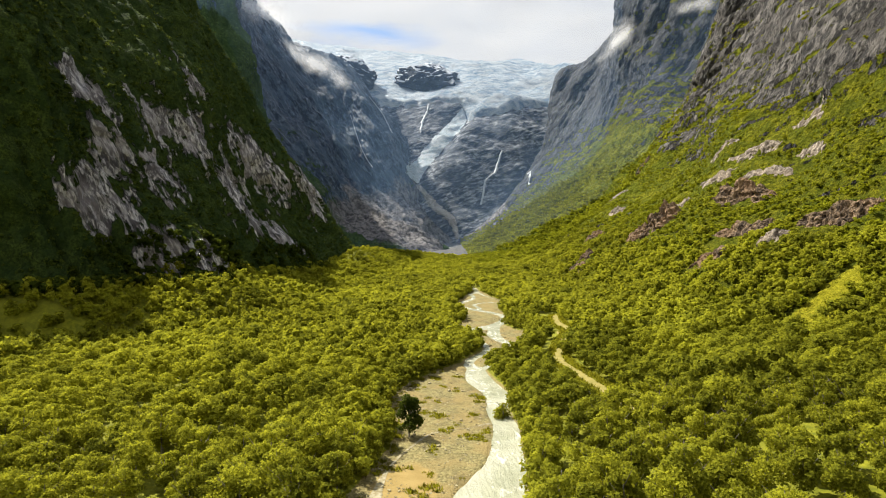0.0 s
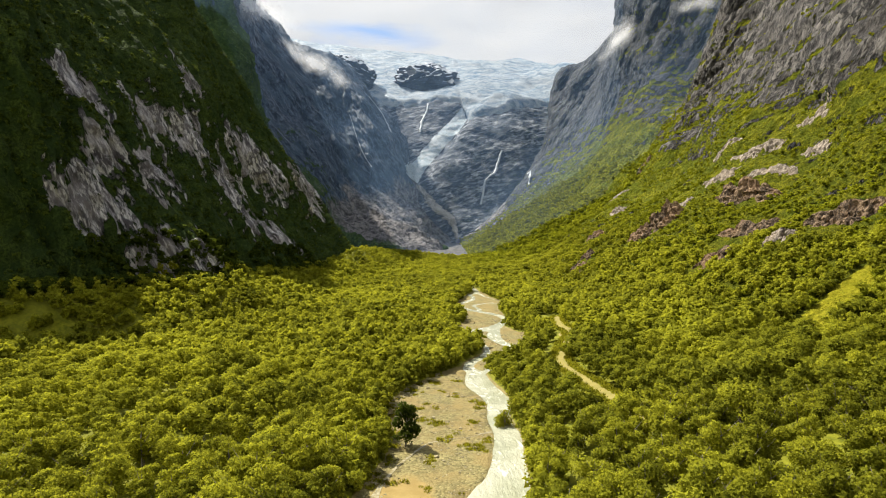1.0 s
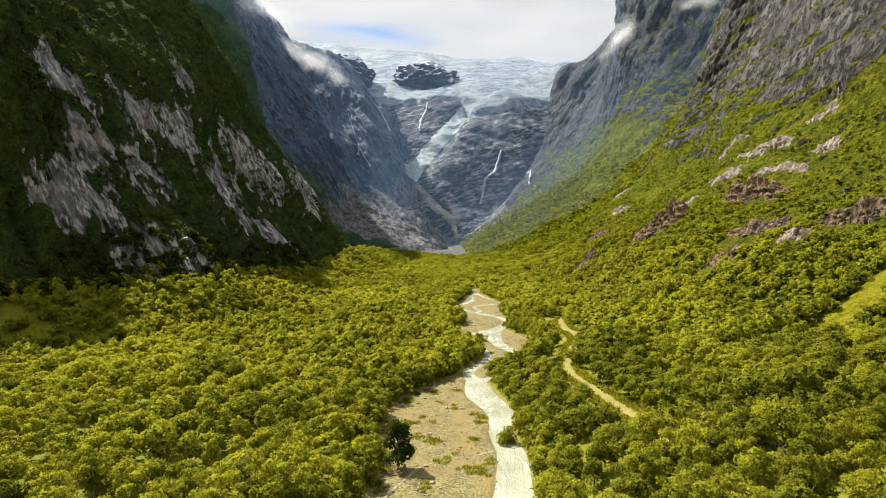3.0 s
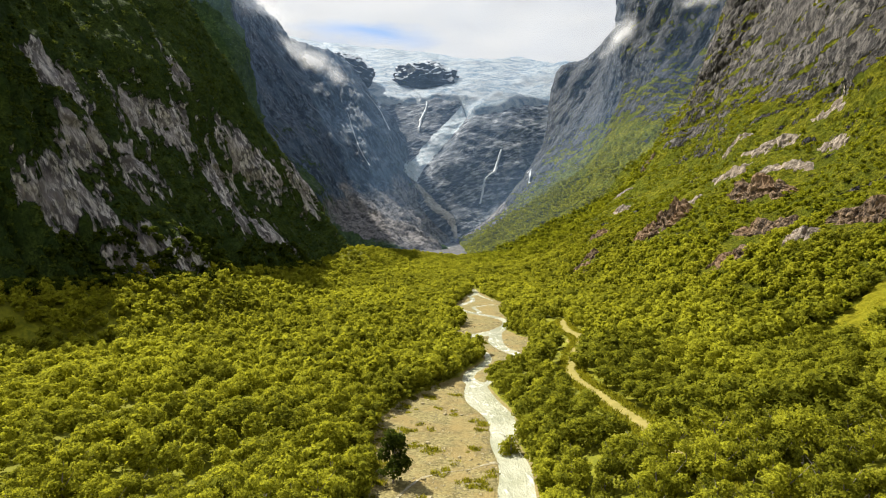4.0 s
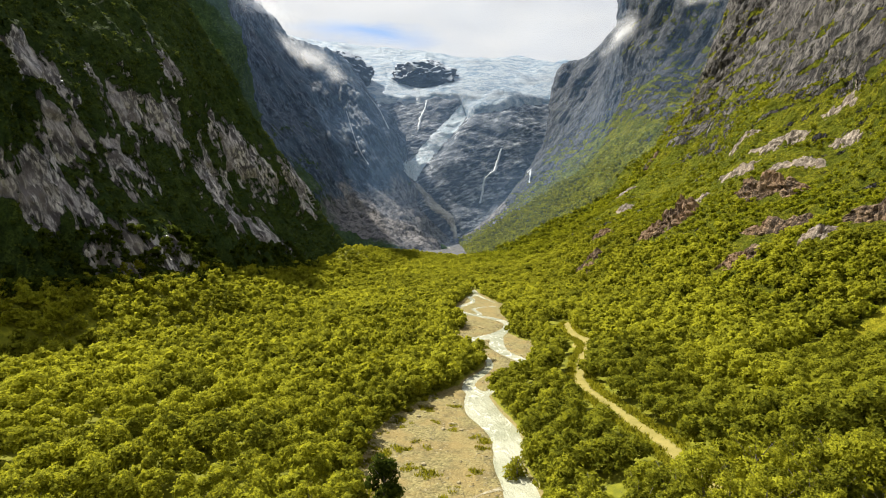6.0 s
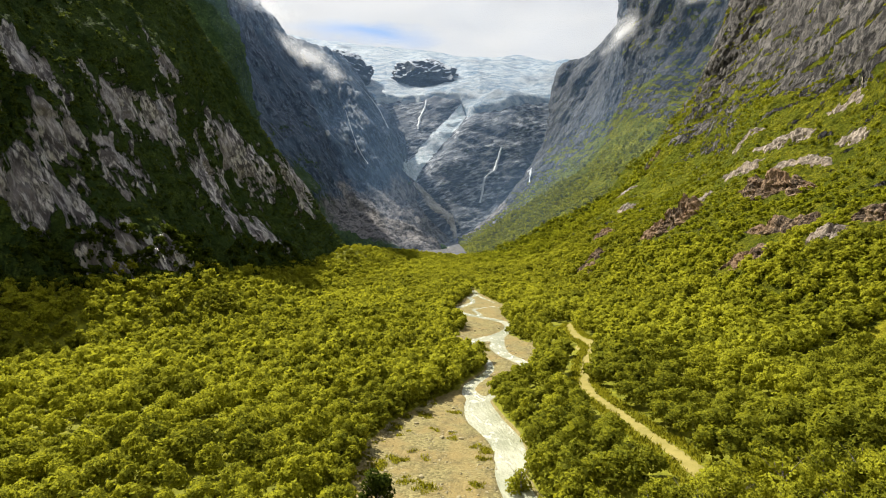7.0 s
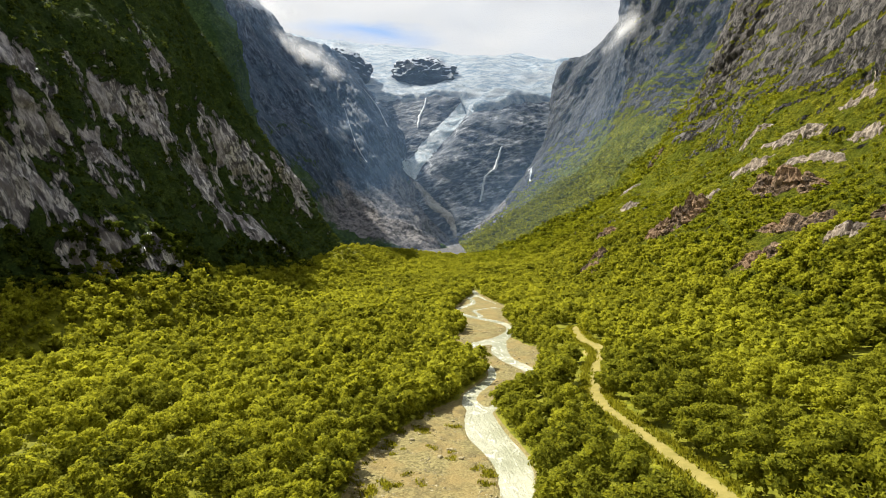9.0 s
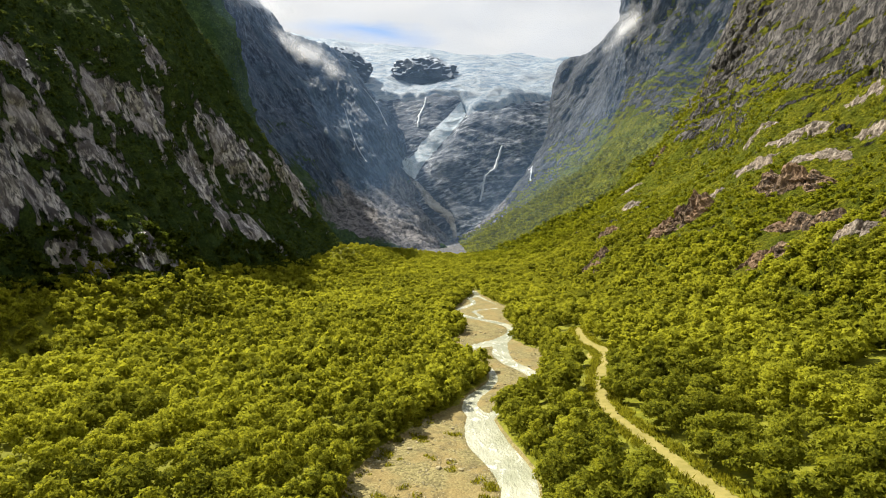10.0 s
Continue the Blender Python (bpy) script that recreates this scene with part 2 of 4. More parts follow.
def ground_material():
    """Meadow and forest floor; gravel and track by the masks of the sheet."""
    m = Nodes("valley floor", 0.92, 0.2)
    tuft, broad = m.noise(0.7, 6, 0.7), m.noise(0.05, 5, 0.6)
    grass = m.mix(m.ranged(tuft, 0.3, 0.7), (0.085, 0.10, 0.005), (0.23, 0.225, 0.012))
    grass = m.mix(m.ranged(broad, 0.35, 0.65, 0, 0.5), grass, (0.165, 0.165, 0.016))
    stones = m.cells(2.8, feature="F1")
    tone = m.cells(2.8, feature="F1", out="Color")
    grey = m.mix(m.axis(tone, 0), (0.120, 0.102, 0.040), (0.29, 0.25, 0.105))
    grey = m.mix(m.ranged(m.noise(0.12, 5, 0.6), 0.42, 0.62, 0, 0.75), grey, (0.25, 0.185, 0.07))
    dirt = m.mix(m.ranged(m.noise(0.5, 5, 0.65), 0.3, 0.7), (0.21, 0.185, 0.045), (0.30, 0.25, 0.075))
    edge = m.math("MULTIPLY", m.math("SUBTRACT", m.noise(0.35, 5, 0.7), 0.5), 0.7)
    g = m.ranged(m.math("ADD", m.attribute("gravel"), edge), 0.42, 0.58)
    t = m.ranged(m.math("ADD", m.attribute("track"), edge), 0.4, 0.6)
    grey = m.mix(m.ranged(m.noise(0.28, 7, 0.72, m.mapped((1.0, 0.6, 1.0))), 0.50, 0.66, 0, 0.7), grey, (0.105, 0.086, 0.038))
    grey = m.mix(m.attribute("silt"), grey, m.mix(m.ranged(m.noise(0.4, 4, 0.6), 0.35, 0.65), (0.26, 0.185, 0.062), (0.31, 0.225, 0.08)))
    colour = m.mix(t, m.mix(g, grass, grey), dirt)
    rubble = m.mix(m.ranged(m.noise(0.15, 8, 0.75), 0.38, 0.62), (0.035, 0.036, 0.038), (0.17, 0.165, 0.16))
    colour = m.mix(m.ranged(m.math("ADD", m.attribute("scree"), edge), 0.4, 0.6), colour, rubble)
    stony = m.math("MULTIPLY", g, m.math("SUBTRACT", 1.0, m.attribute("silt")))
    h = m.math("ADD", m.math("MULTIPLY", stones, m.math("MULTIPLY", stony, -0.6)), m.math("MULTIPLY", tuft, 0.5))
    return m.done(colour, m.bump(h, 0.8, 0.35))


def water_material():
    m = Nodes("river water", 0.18, 0.5)
    flow = m.mapped((1.0, 0.35, 1.0))
    foam = m.noise(0.45, 8, 0.72, flow, 0.6)
    ripple = m.noise(1.3, 6, 0.6, flow)
    milk = m.mix(m.ranged(m.noise(0.09, 4, 0.5), 0.35, 0.65), (0.34, 0.35, 0.24), (0.48, 0.48, 0.36))
    f = m.ranged(foam, 0.53, 0.68)
    return m.done(m.mix(f, milk, (0.60, 0.60, 0.52)), m.bump(m.math("ADD", ripple, foam), 0.8, 0.5), m.ranged(f, 0, 1, 0.22, 0.7))


def ice_material(name="glacier ice", deep=(0.10, 0.20, 0.31), pale=(0.48, 0.54, 0.59), close=1.0, deep_bump=14.0):
    m = Nodes(name, 0.5, 0.3)
    cracks = m.noise(0.022 * close, 10, 0.78, m.mapped((1.0, 2.6, 1.4), (0, 0, 12)), 0.7)
    fine = m.noise(0.11, 8, 0.7, m.mapped((1, 2.2, 1.5), (0, 0, -14)))
    dirt = m.noise(0.008, 6, 0.6)
    c = m.mix(m.ranged(cracks, 0.36, 0.6), deep, pale)
    c = m.mix(m.ranged(dirt, 0.5, 0.68, 0, 0.45 / close), c, (0.25, 0.27, 0.29))
    return m.done(c, m.bump(m.math("ADD", cracks, m.math("MULTIPLY", fine, 0.5)), 1.0, deep_bump))


def bark_material():
    m = Nodes("birch bark", 0.85, 0.2)
    n = m.noise(2.5, 6, 0.7, m.mapped((1, 1, 3.5)))
    return m.done(m.mix(m.ranged(n, 0.35, 0.6), (0.07, 0.055, 0.04), (0.30, 0.27, 0.23)), m.bump(n, 0.5, 0.03))


DOWN_LEFT_WALL, DOWN_RIGHT_WALL, BEDDING = (0.52, -0.04, -0.85), (0.56, 0.05, 0.83), (0.37, -0.79, 0.21)
# Near-white streaks paint sky glints on the wet slabs; green darkened for shade.
ROCK_LEFT = rock_material("glint-streaked wet gneiss", (0.040, 0.029, 0.030), (0.84, 0.80, 0.79), (0.050, 0.080, 0.019), 0.45, DOWN_LEFT_WALL, 0.32, gloss=0.9, warm=(0.26, 0.225, 0.225), squeeze=0.24, relief=2.0, crisp=(0.465, 0.575))
# Navy rock colour: distance haze and the wall's shade are mixed into it.
ROCK_FAR = rock_material("haze-blue far gneiss", (0.016, 0.032, 0.056), (0.13, 0.17, 0.225), (0.060, 0.105, 0.036), 1.0, DOWN_LEFT_WALL, 0.6, 540.0, 0.18, (0.05, 0.085, 0.125), squeeze=0.3, relief=1.0, crisp=(0.44, 0.62))
ROCK_RIGHT = rock_material("sunlit gneiss", (0.012, 0.011, 0.011), (0.25, 0.23, 0.208), (0.158, 0.172, 0.011), 0.6, DOWN_RIGHT_WALL, 0.6, warm=(0.040, 0.035, 0.032), squeeze=0.2, relief=2.0, crisp=(0.44, 0.60))
# Dark blue base tones paint the step's shadow and the haze before it.
ROCK_HEAD = rock_material("shade-blue ice-worn gneiss", (0.018, 0.033, 0.056), (0.50, 0.52, 0.55), (0.05, 0.075, 0.02), 1.3, (1, 0.2, 0.35), 0.6, warm=(0.06, 0.08, 0.11), relief=1.4, crisp=(0.44, 0.64))
# Stone darkened and blued so the sunlit buttress looks shaded and hazy.
ROCK_RIGHT_FAR = rock_material("shade-navy buttress gneiss", (0.005, 0.009, 0.015), (0.105, 0.115, 0.13), (0.160, 0.178, 0.012), 0.8, DOWN_RIGHT_WALL, 0.6, warm=(0.022, 0.027, 0.036), squeeze=0.3, relief=1.8, crisp=(0.45, 0.62))
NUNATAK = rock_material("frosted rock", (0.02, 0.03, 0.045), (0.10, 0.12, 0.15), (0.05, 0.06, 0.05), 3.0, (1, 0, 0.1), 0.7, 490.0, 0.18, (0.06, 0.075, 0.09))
OUTCROP = rock_material("pale outcrop", (0.15, 0.12, 0.095), (0.72, 0.62, 0.50), (0.07, 0.10, 0.015), 0.4, DOWN_RIGHT_WALL, 0.8, warm=(0.42, 0.34, 0.26), relief=1.6)
OUTCROP_RED = rock_material("rusty outcrop", (0.06, 0.043, 0.03), (0.53, 0.37, 0.23), (0.07, 0.10, 0.015), 0.4, DOWN_RIGHT_WALL, 0.8, warm=(0.31, 0.195, 0.11), relief=1.6)
GROUND, WATER, ICE, BARK = ground_material(), water_material(), ice_material(), bark_material()
ICEFALL = ice_material("icefall ice", (0.30, 0.42, 0.50), (0.62, 0.67, 0.70), 3.0, 4.0)
LEAF = leaf_material("birch leaves", (0.052, 0.062, 0.007), (0.432, 0.434, 0.033), 5.0)
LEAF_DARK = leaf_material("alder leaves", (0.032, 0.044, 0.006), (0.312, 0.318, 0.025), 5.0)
# The lone alder's green; on the foot wood it paints the cliff's shade.
ALDER_AND_FOOT_SHADE = leaf_material("alder and shade-dark foot leaves", (0.012, 0.022, 0.004), (0.085, 0.11, 0.012))
# Darker than the hillside's green: the wall's shade is put into these leaves.
SHADE_SCRUB = leaf_material("shade-toned wall scrub", (0.020, 0.034, 0.009), (0.115, 0.150, 0.027), 1.6)
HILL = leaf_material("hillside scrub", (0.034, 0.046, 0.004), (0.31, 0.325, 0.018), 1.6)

# ---- the valley floor ----
FLOOR_Y = [-4800, -200, 60, 160, 200, 240, 290, 340, 390, 430, 500, 590, 640, 690, 1000, 1250, 1400]
FLOOR_Z = [-40, -4, 0, 0.3, 0.7, 1.6, 4.0, 6.2, 8.5, 10.5, 16, 23, 26, 32, 56, 76, 90]
RIVER = catmull([(2, -60, 5), (4, 20, 5), (5.6, 70, 5), (7.2, 80, 4.6), (9.6, 89, 3.5), (10.8, 98, 2.9), (12.0, 110, 2.7), (11.4, 121, 2.4), (12.6, 132, 2.9), (12.2, 141, 3.4), (10.0, 152, 3.9), (9.5, 162, 3.4), (9.4, 169, 2.7), (7.8, 177, 1.9), (9.0, 185, 1.9), (12, 193, 1.8), (14.8, 202, 1.5), (15.8, 211, 1.2), (15, 220, 1.2), (12.6, 228, 1.4), (9.6, 236, 1.6), (8.4, 243, 1.7), (11.5, 251, 2.6), (18, 258, 3.6), (24.5, 267, 3.2), (29, 281, 1.9), (30.8, 294, 1.9), (28.8, 305, 2.4), (23.5, 314, 2.4), (16.5, 325, 2.4), (11, 337, 2.1), (9, 350, 1.7), (13, 363, 2.1), (19.5, 381, 1.8), (20.5, 398, 1.7), (19, 411, 1.8), (25, 428, 2.2), (22, 470, 2), (12, 540, 2), (5, 700, 2.5), (12, 1000, 3), (25, 1258, 4)], 700)
BRAIDS = [
    catmull([(11, 166, 1.2), (12.6, 171, 1.3), (15.6, 177, 1.4), (18.8, 184, 1.5), (22.4, 191, 1.8), (25.8, 199, 1.8), (26.9, 206, 1.9), (26.1, 214, 2.3), (24.4, 220, 2.5), (21.9, 229, 2.6), (21.2, 243, 3.0), (23.5, 262, 2.4)], 160),
    catmull([(18, 322, 1.6), (20.6, 327, 1.6), (20, 336, 1.3), (18.7, 348, 1.4), (24.6, 357, 1.4), (30.6, 361, 1.2), (34.6, 353, 1.0)], 80),
    catmull([(33, 330, 1.0), (35.3, 350, 1.1), (35.1, 365, 1.1), (32.7, 385, 1.2), (27.8, 407, 1.3), (25.5, 426, 1.4)], 80),
]
BAR_Y = [20, 60, 77, 84, 95, 104, 115, 125, 134, 143, 154, 167, 175, 185, 197, 211, 226, 243, 255, 266, 279, 292, 308, 327, 347, 371, 401, 428, 436]
BAR_LEFT = [-14, -13.5, -12, -10.7, -8.8, -8.4, -10.5, -11.4, -11.6, -9.6, -6, -0.3, 5, 9.2, 13, 14.5, 9.5, 5.0, 3.5, 5.8, 11, 11.2, 10.2, 7.8, 7.4, 10.9, 16.5, 22, 24]
BAR_RIGHT = [2, 3, 6, 8, 10.5, 11.5, 12, 12, 13, 13, 10.5, 10.5, 15, 18.5, 24, 28.6, 32.5, 33.6, 30, 27.6, 29.8, 31.6, 31.5, 31, 35, 35.1, 30.7, 28, 26]
TRACK = catmull([(40, -40, 1.0), (37, 20, 0.9), (34, 60, 0.9), (32.5, 90, 1.1), (33, 105, 1.2), (33.2, 118, 1.1), (32.3, 129, 1.1), (32, 140, 1.0), (31.2, 151, 1.0), (31.8, 161, 1.4), (33.6, 168, 1.3), (36.2, 177, 1.3), (39.5, 189, 1.4), (43.2, 198, 1.4), (45.9, 208, 1.6), (46.6, 216, 1.8), (45.4, 224, 1.5), (46.4, 236, 1.3), (48.3, 249, 1.2), (50, 256, 0.6)], 260)
SANDY = [(42.0, 204, 1.6, 6.0), (31.2, 162, 2.0, 4.5)]      # bare earth beside the track: x, y, half sizes
EDGE_Y = [60, 110, 140, 165, 190, 205, 235, 260, 330, 400]
EDGE_X = [12, 15, 16.5, 14.5, 23, 30, 31, 29, 34, 34]


def along(line, x, y):
    """Distance of places from a line of (x, y, half width), less that width."""
    best = np.full(x.shape, 1e9)
    for lx, ly, w in line:
        best = np.minimum(best, np.hypot(x - lx, y - ly) - w)
    return best


def on_water(x, y):
    """Distance of places from the nearest of the river's arms."""
    best = along(RIVER, x, y)
    for arm in BRAIDS:
        best = np.minimum(best, along(arm, x, y))
    return best


def on_bar(x, y):
    """Distance of places from the gravel of the river bed, below 0 on it."""
    wander = 1.1 * fbm(x / 7, y / 9, 0 * x, 3, 0.55, 19)
    side = np.maximum(np.interp(y, BAR_Y, BAR_LEFT) - x, x - np.interp(y, BAR_Y, BAR_RIGHT))
    return np.maximum(side + wander, np.maximum(20 - y, y - 434))


def on_track(x, y):
    best = along(TRACK, x, y)
    for cx, cy, rx, ry in SANDY:
        best = np.minimum(best, (np.hypot((x - cx) / rx, (y - cy) / ry) - 1) * min(rx, ry))
    return best


FOOT_Y = [60, 120, 165, 205, 250, 292, 335, 397, 468, 568, 640, 700, 860, 1080, 1250]
FOOT_X = [-400, -330, -240, -146, -130, -113, -111, -106, -98, -82, -78, -66, -10, 10, 16]
FOOT_Z = [6, 8, 12, 19, 21, 22, 22, 24, 27, 44, 46, 46, 48, 60, 78]


def floor_height(x, y):
    z = np.interp(y, FLOOR_Y, FLOOR_Z)
    talus = np.clip(np.interp(y, FOOT_Y, FOOT_Z) - z, 0, 60)
    foot = np.interp(y, FOOT_Y, FOOT_X)
    z = z + talus * smooth(40, -4, x - foot) * smooth(60, 190, y) * smooth(1300, 900, y)
    z = z + 0.05 * np.clip(-x - 250, 0, 2000)
    bank = np.interp(y, EDGE_Y, EDGE_X)
    z = z + 4.0 * smooth(1, 12, x - bank) * smooth(330, 240, y) + 0.09 * np.clip(x - 31, 0, 400)
    z = z + 0.5 * fbm(x * 0.04, y * 0.04, 0 * x, 3) * smooth(10, 60, np.abs(x - 10))
    return z


def build_ground():
    r = np.concatenate([[0.5], np.geomspace(8, 60, 14)[:-1], np.geomspace(60, 640, 230)[:-1], np.geomspace(640, 4900, 50)])
    a = np.concatenate([np.linspace(-42, -9, 100)[:-1], np.linspace(-9, 20, 190)[:-1], np.linspace(20, 42, 70), np.linspace(42, 318, 80)[1:-1]])
    a = np.radians(np.append(a, 318.0))
    R, A = np.meshgrid(r, a, indexing="ij")
    x, y = R * np.sin(A), R * np.cos(A)
    z = floor_height(x, y)
    near = (y > -80) & (y < 1300) & (np.abs(x) < 110)
    river, bar, track = (np.full(x.shape, 99.0) for _ in range(3))
    river[near], bar[near], track[near] = (f(x[near], y[near]) for f in (on_water, on_bar, on_track))
    boulders = smooth(700, 860, y + 60 * fbm(x / 40, y / 40, 0 * x, 3)) * smooth(1500, 1400, y)
    gravel = smooth(1.2, -0.6, np.minimum(river + 0.2, bar))
    z = z - 0.75 * smooth(2.0, -1.2, np.minimum(river, bar)) - 0.55 * smooth(0.7, -1.2, river)
    z = z + 0.22 * gravel * fbm(x * 0.5, y * 0.5, 0 * x, 3) * smooth(0, 1.5, river)
    silt = np.hypot((x + 5.2) / 4.2, (y - 81) / 8) - 1 + 0.3 * fbm(x / 3, y / 3, 0 * x, 2, 0.5, 17)
    me = sheet("ground", np.stack([x, y, z], -1), GROUND, True)
    mask_on(me, "gravel", gravel)
    mask_on(me, "silt", smooth(0.25, -0.1, silt))
    mask_on(me, "scree", boulders)
    mask_on(me, "track", smooth(0.6, -0.4, track))
    return tagged(new("ground", me), "green valley floor with gravel river bed and dirt track", "ground", kind="structure")


ground = build_ground()


def build_river():
    verts, quads, base = [], [], 0
    for arm, n in ((RIVER[RIVER[:, 1] > -50], 1000), (BRAIDS[0], 220), (BRAIDS[1], 140), (BRAIDS[2], 140)):
        line = catmull(arm, n)
        side = np.gradient(line[:, :2], axis=0)
        side = np.stack([side[:, 1], -side[:, 0]], -1) / np.linalg.norm(side, axis=1)[:, None]
        s = np.linspace(-1, 1, 15)
        x = line[:, 0, None] + side[:, 0, None] * s * (line[:, 2, None] + 0.9)
        y = line[:, 1, None] + side[:, 1, None] * s * (line[:, 2, None] + 0.9)
        z = np.interp(y, FLOOR_Y, FLOOR_Z) - 0.98 + 0.10 * fbm(x * 0.6, y * 0.25, 0 * x, 3) - (0.02 if base else 0)
        verts.append(np.stack([x, y, z], -1).reshape(-1, 3))
        quads.append(grid_quads(n, 15, True) + base)
        base += n * 15
    me = mesh_from("river", np.concatenate(verts), np.concatenate(quads), WATER)
    return tagged(new("river", me), "milky pale green glacial river with white foam", "river", kind="structure")


river = build_river()


# ---- the mountains ----
def open_glade(x, y):
    """Below 0 within the grass clearings of the slope."""
    u, v = (x - 104) * 0.90 + (y - 174) * 0.43, (y - 174) * 0.90 - (x - 104) * 0.43
    return np.hypot(u / 34, (v + 1) / 7) - 1


def slanting(p, way, size):
    """Coordinates of places across, across and along a slanting way."""
    d = Vector(way).normalized()
    e = d.orthogonal().normalized()
    return [p @ np.array(a) / size for a in (e, d.cross(e), d)]


def rocky(p, broad, slab, fine, size, seed, way, steep=0.0, bed=None):
    """Buttresses, slanting slabs and broken edges, along the normals of a sheet."""
    n = sheet_normals(p)
    x, y, z = p[..., 0] / size, p[..., 1] / size, p[..., 2] / size
    a, b, c = slanting(p, way, size)
    d = broad * fbm(x / 90, y / 90, z / 130, 3, 0.5, seed)
    d = d + slab * 2.2 * terraced(fbm(a / 20, b / 20, c / 85, 4, 0.55, seed + 7), 4)
    if bed:
        e, f, g = slanting(p, bed, size)
        d = d + 2.6 * slab * smooth(15, 70, p[..., 2]) * terraced(fbm(e / 13, f / 13, g / 60, 4, 0.55, seed + 3), 5)
    d = d + fine * (np.abs(fbm(a / 7, b / 7, c / 24, 3, 0.55, seed + 13)) * 2 - 0.5)
    edge = np.linspace(0, 1, p.shape[1])
    d = d * (1 + steep * smooth(110, 190, p[..., 2]))
    return p + n * (d * smooth(0, 0.06, edge))[..., None]


def mountain(name, sections, nu, nv, material, label, rough, seed, bare, flip=False, size=1.0, way=(0, 0, 1), steep=0.0, bed=None):
    p = loft(sections, nu, nv)
    if flip:
        p = p[::-1]
    p = rocky(p, *rough, size, seed, way, steep, bed)
    me = sheet(name, p, material)
    mask_on(me, "bare", bare(p, np.linspace(0, 1, nv)[None, :]))
    x, y, v = p[..., 0], p[..., 1], np.linspace(0, 1, nv)[None, :]
    mask_on(me, "scree", smooth(800, 980, y) * smooth(0.46, 0.16, v) * (x < 0) + smooth(960, 1120, y) * smooth(0.36, 0.2, v) * (x > 0))
    if name == "mountain_right":
        mask_on(me, "meadow", smooth(0.25, -0.25, open_glade(p[..., 0], p[..., 1]) + 0.5 * fbm(p[..., 0] / 9, p[..., 1] / 9, 0 * p[..., 0], 3)))
    return tagged(new(name, me), label, "mountain", kind="structure")


SLABS = [(-158, 262, 56, 28), (-151, 318, 78, 22), (-128, 276, 38, 24), (-118, 302, 32, 24), (-150, 478, 118, 46), (-130, 566, 100, 44), (-173, 346, 120, 28), (-168, 384, 114, 26), (-182, 292, 120, 20), (-146, 412, 80, 36), (-186, 410, 162, 26), (-163, 290, 84, 20), (-126, 450, 52, 26)]


def bare_left(p, v):
    """Slabs show in broad patches of the face; scrub above, between, and at its foot."""
    a, b, c = slanting(p, DOWN_LEFT_WALL, 1.0)
    rib = fbm(a / 8, b / 8, c / 26, 4, 0.6, 81)
    patch = 0
    for x, y, z, r in SLABS:
        patch = np.maximum(patch, np.exp(-((p[..., 0] - x) ** 2 + (p[..., 1] - y) ** 2 + (p[..., 2] - z) ** 2) / r ** 2))
    # Less bare rock at the near end: dark scrub also stands in for shade.
    return -0.30 + 1.05 * rib + 1.25 * patch - 0.3 * smooth(0.55, 0.8, v) - 0.5 * smooth(258, 232, p[..., 1])


def bare_far(p, v):
    patch = fbm(p[..., 0] / 120, p[..., 1] / 120, p[..., 2] / 200, 3, 0.55, 83)
    return 0.08 + 0.8 * patch + 0.5 * smooth(0.25, 0.6, v) + 0.6 * smooth(820, 1050, p[..., 1]) - 0.45 * smooth(0.42, 0.2, v) * smooth(1000, 850, p[..., 1])


def bare_right(p, v):
    """Green meadow slopes with ledges, then bare wall."""
    a, b, c = slanting(p, BEDDING, 1.0)
    ledge = fbm(a / 9, b / 9, c / 60, 3, 0.55, 85)
    z, y = p[..., 2], p[..., 1]
    wall = smooth(112, 165, z + 22 * fbm(p[..., 0] / 70, y / 70, 0 * z, 2, 0.5, 86)) * smooth(700, 560, y)
    far = smooth(0.54, 0.66, v) * smooth(560, 700, y) + smooth(1000, 1140, y) * smooth(0.1, 0.3, v) * 0.7
    return -0.12 - 0.14 * smooth(700, 800, y) * smooth(1180, 1080, y) + 0.95 * ledge + 0.25 * smooth(30, 80, z) + 0.36 * wall + 0.55 * far * (1 - wall) + 0.4 * smooth(1190, 1270, y) + 0.25 * wall * smooth(0.72, 0.8, v)


def bare_head(p, v):
    return 1.0 + 0.3 * fbm(p[..., 0] / 60, p[..., 1] / 60, p[..., 2] / 60, 2, 0.5, 88)


LEFT_NEAR = [
    [(-460, 60, 4), (-475, 80, 60), (-490, 100, 120), (-520, 130, 190), (-560, 180, 260), (-640, 260, 330)],
    [(-320, 160, 6), (-332, 172, 50), (-345, 190, 105), (-365, 215, 165), (-400, 250, 235), (-470, 320, 320)],
    [(-164, 217, 12), (-175, 223, 50), (-186, 232, 92), (-200, 246, 140), (-238, 275, 205), (-314, 327, 295)],
    [(-132, 250, 14), (-152, 257, 50), (-170, 266, 85), (-190, 275, 125), (-225, 300, 195), (-300, 340, 290)],
    [(-110, 292, 14), (-130, 296, 46), (-154, 305, 80), (-176, 320, 120), (-206, 345, 178), (-280, 380, 280)],
    [(-108, 380, 13), (-130, 384, 48), (-150, 392, 84), (-166, 396, 118), (-186, 410, 168), (-250, 440, 265)],
    [(-100, 460, 18), (-126, 466, 50), (-142, 474, 88), (-153, 480, 122), (-188, 486, 185), (-222, 503, 272)],
    [(-82, 560, 32), (-102, 574, 60), (-118, 588, 84), (-137, 568, 118), (-184, 540, 182), (-238, 560, 262)],
    [(-110, 650, 32), (-150, 650, 80), (-175, 645, 110), (-200, 630, 140), (-245, 600, 190), (-290, 580, 250)],
]
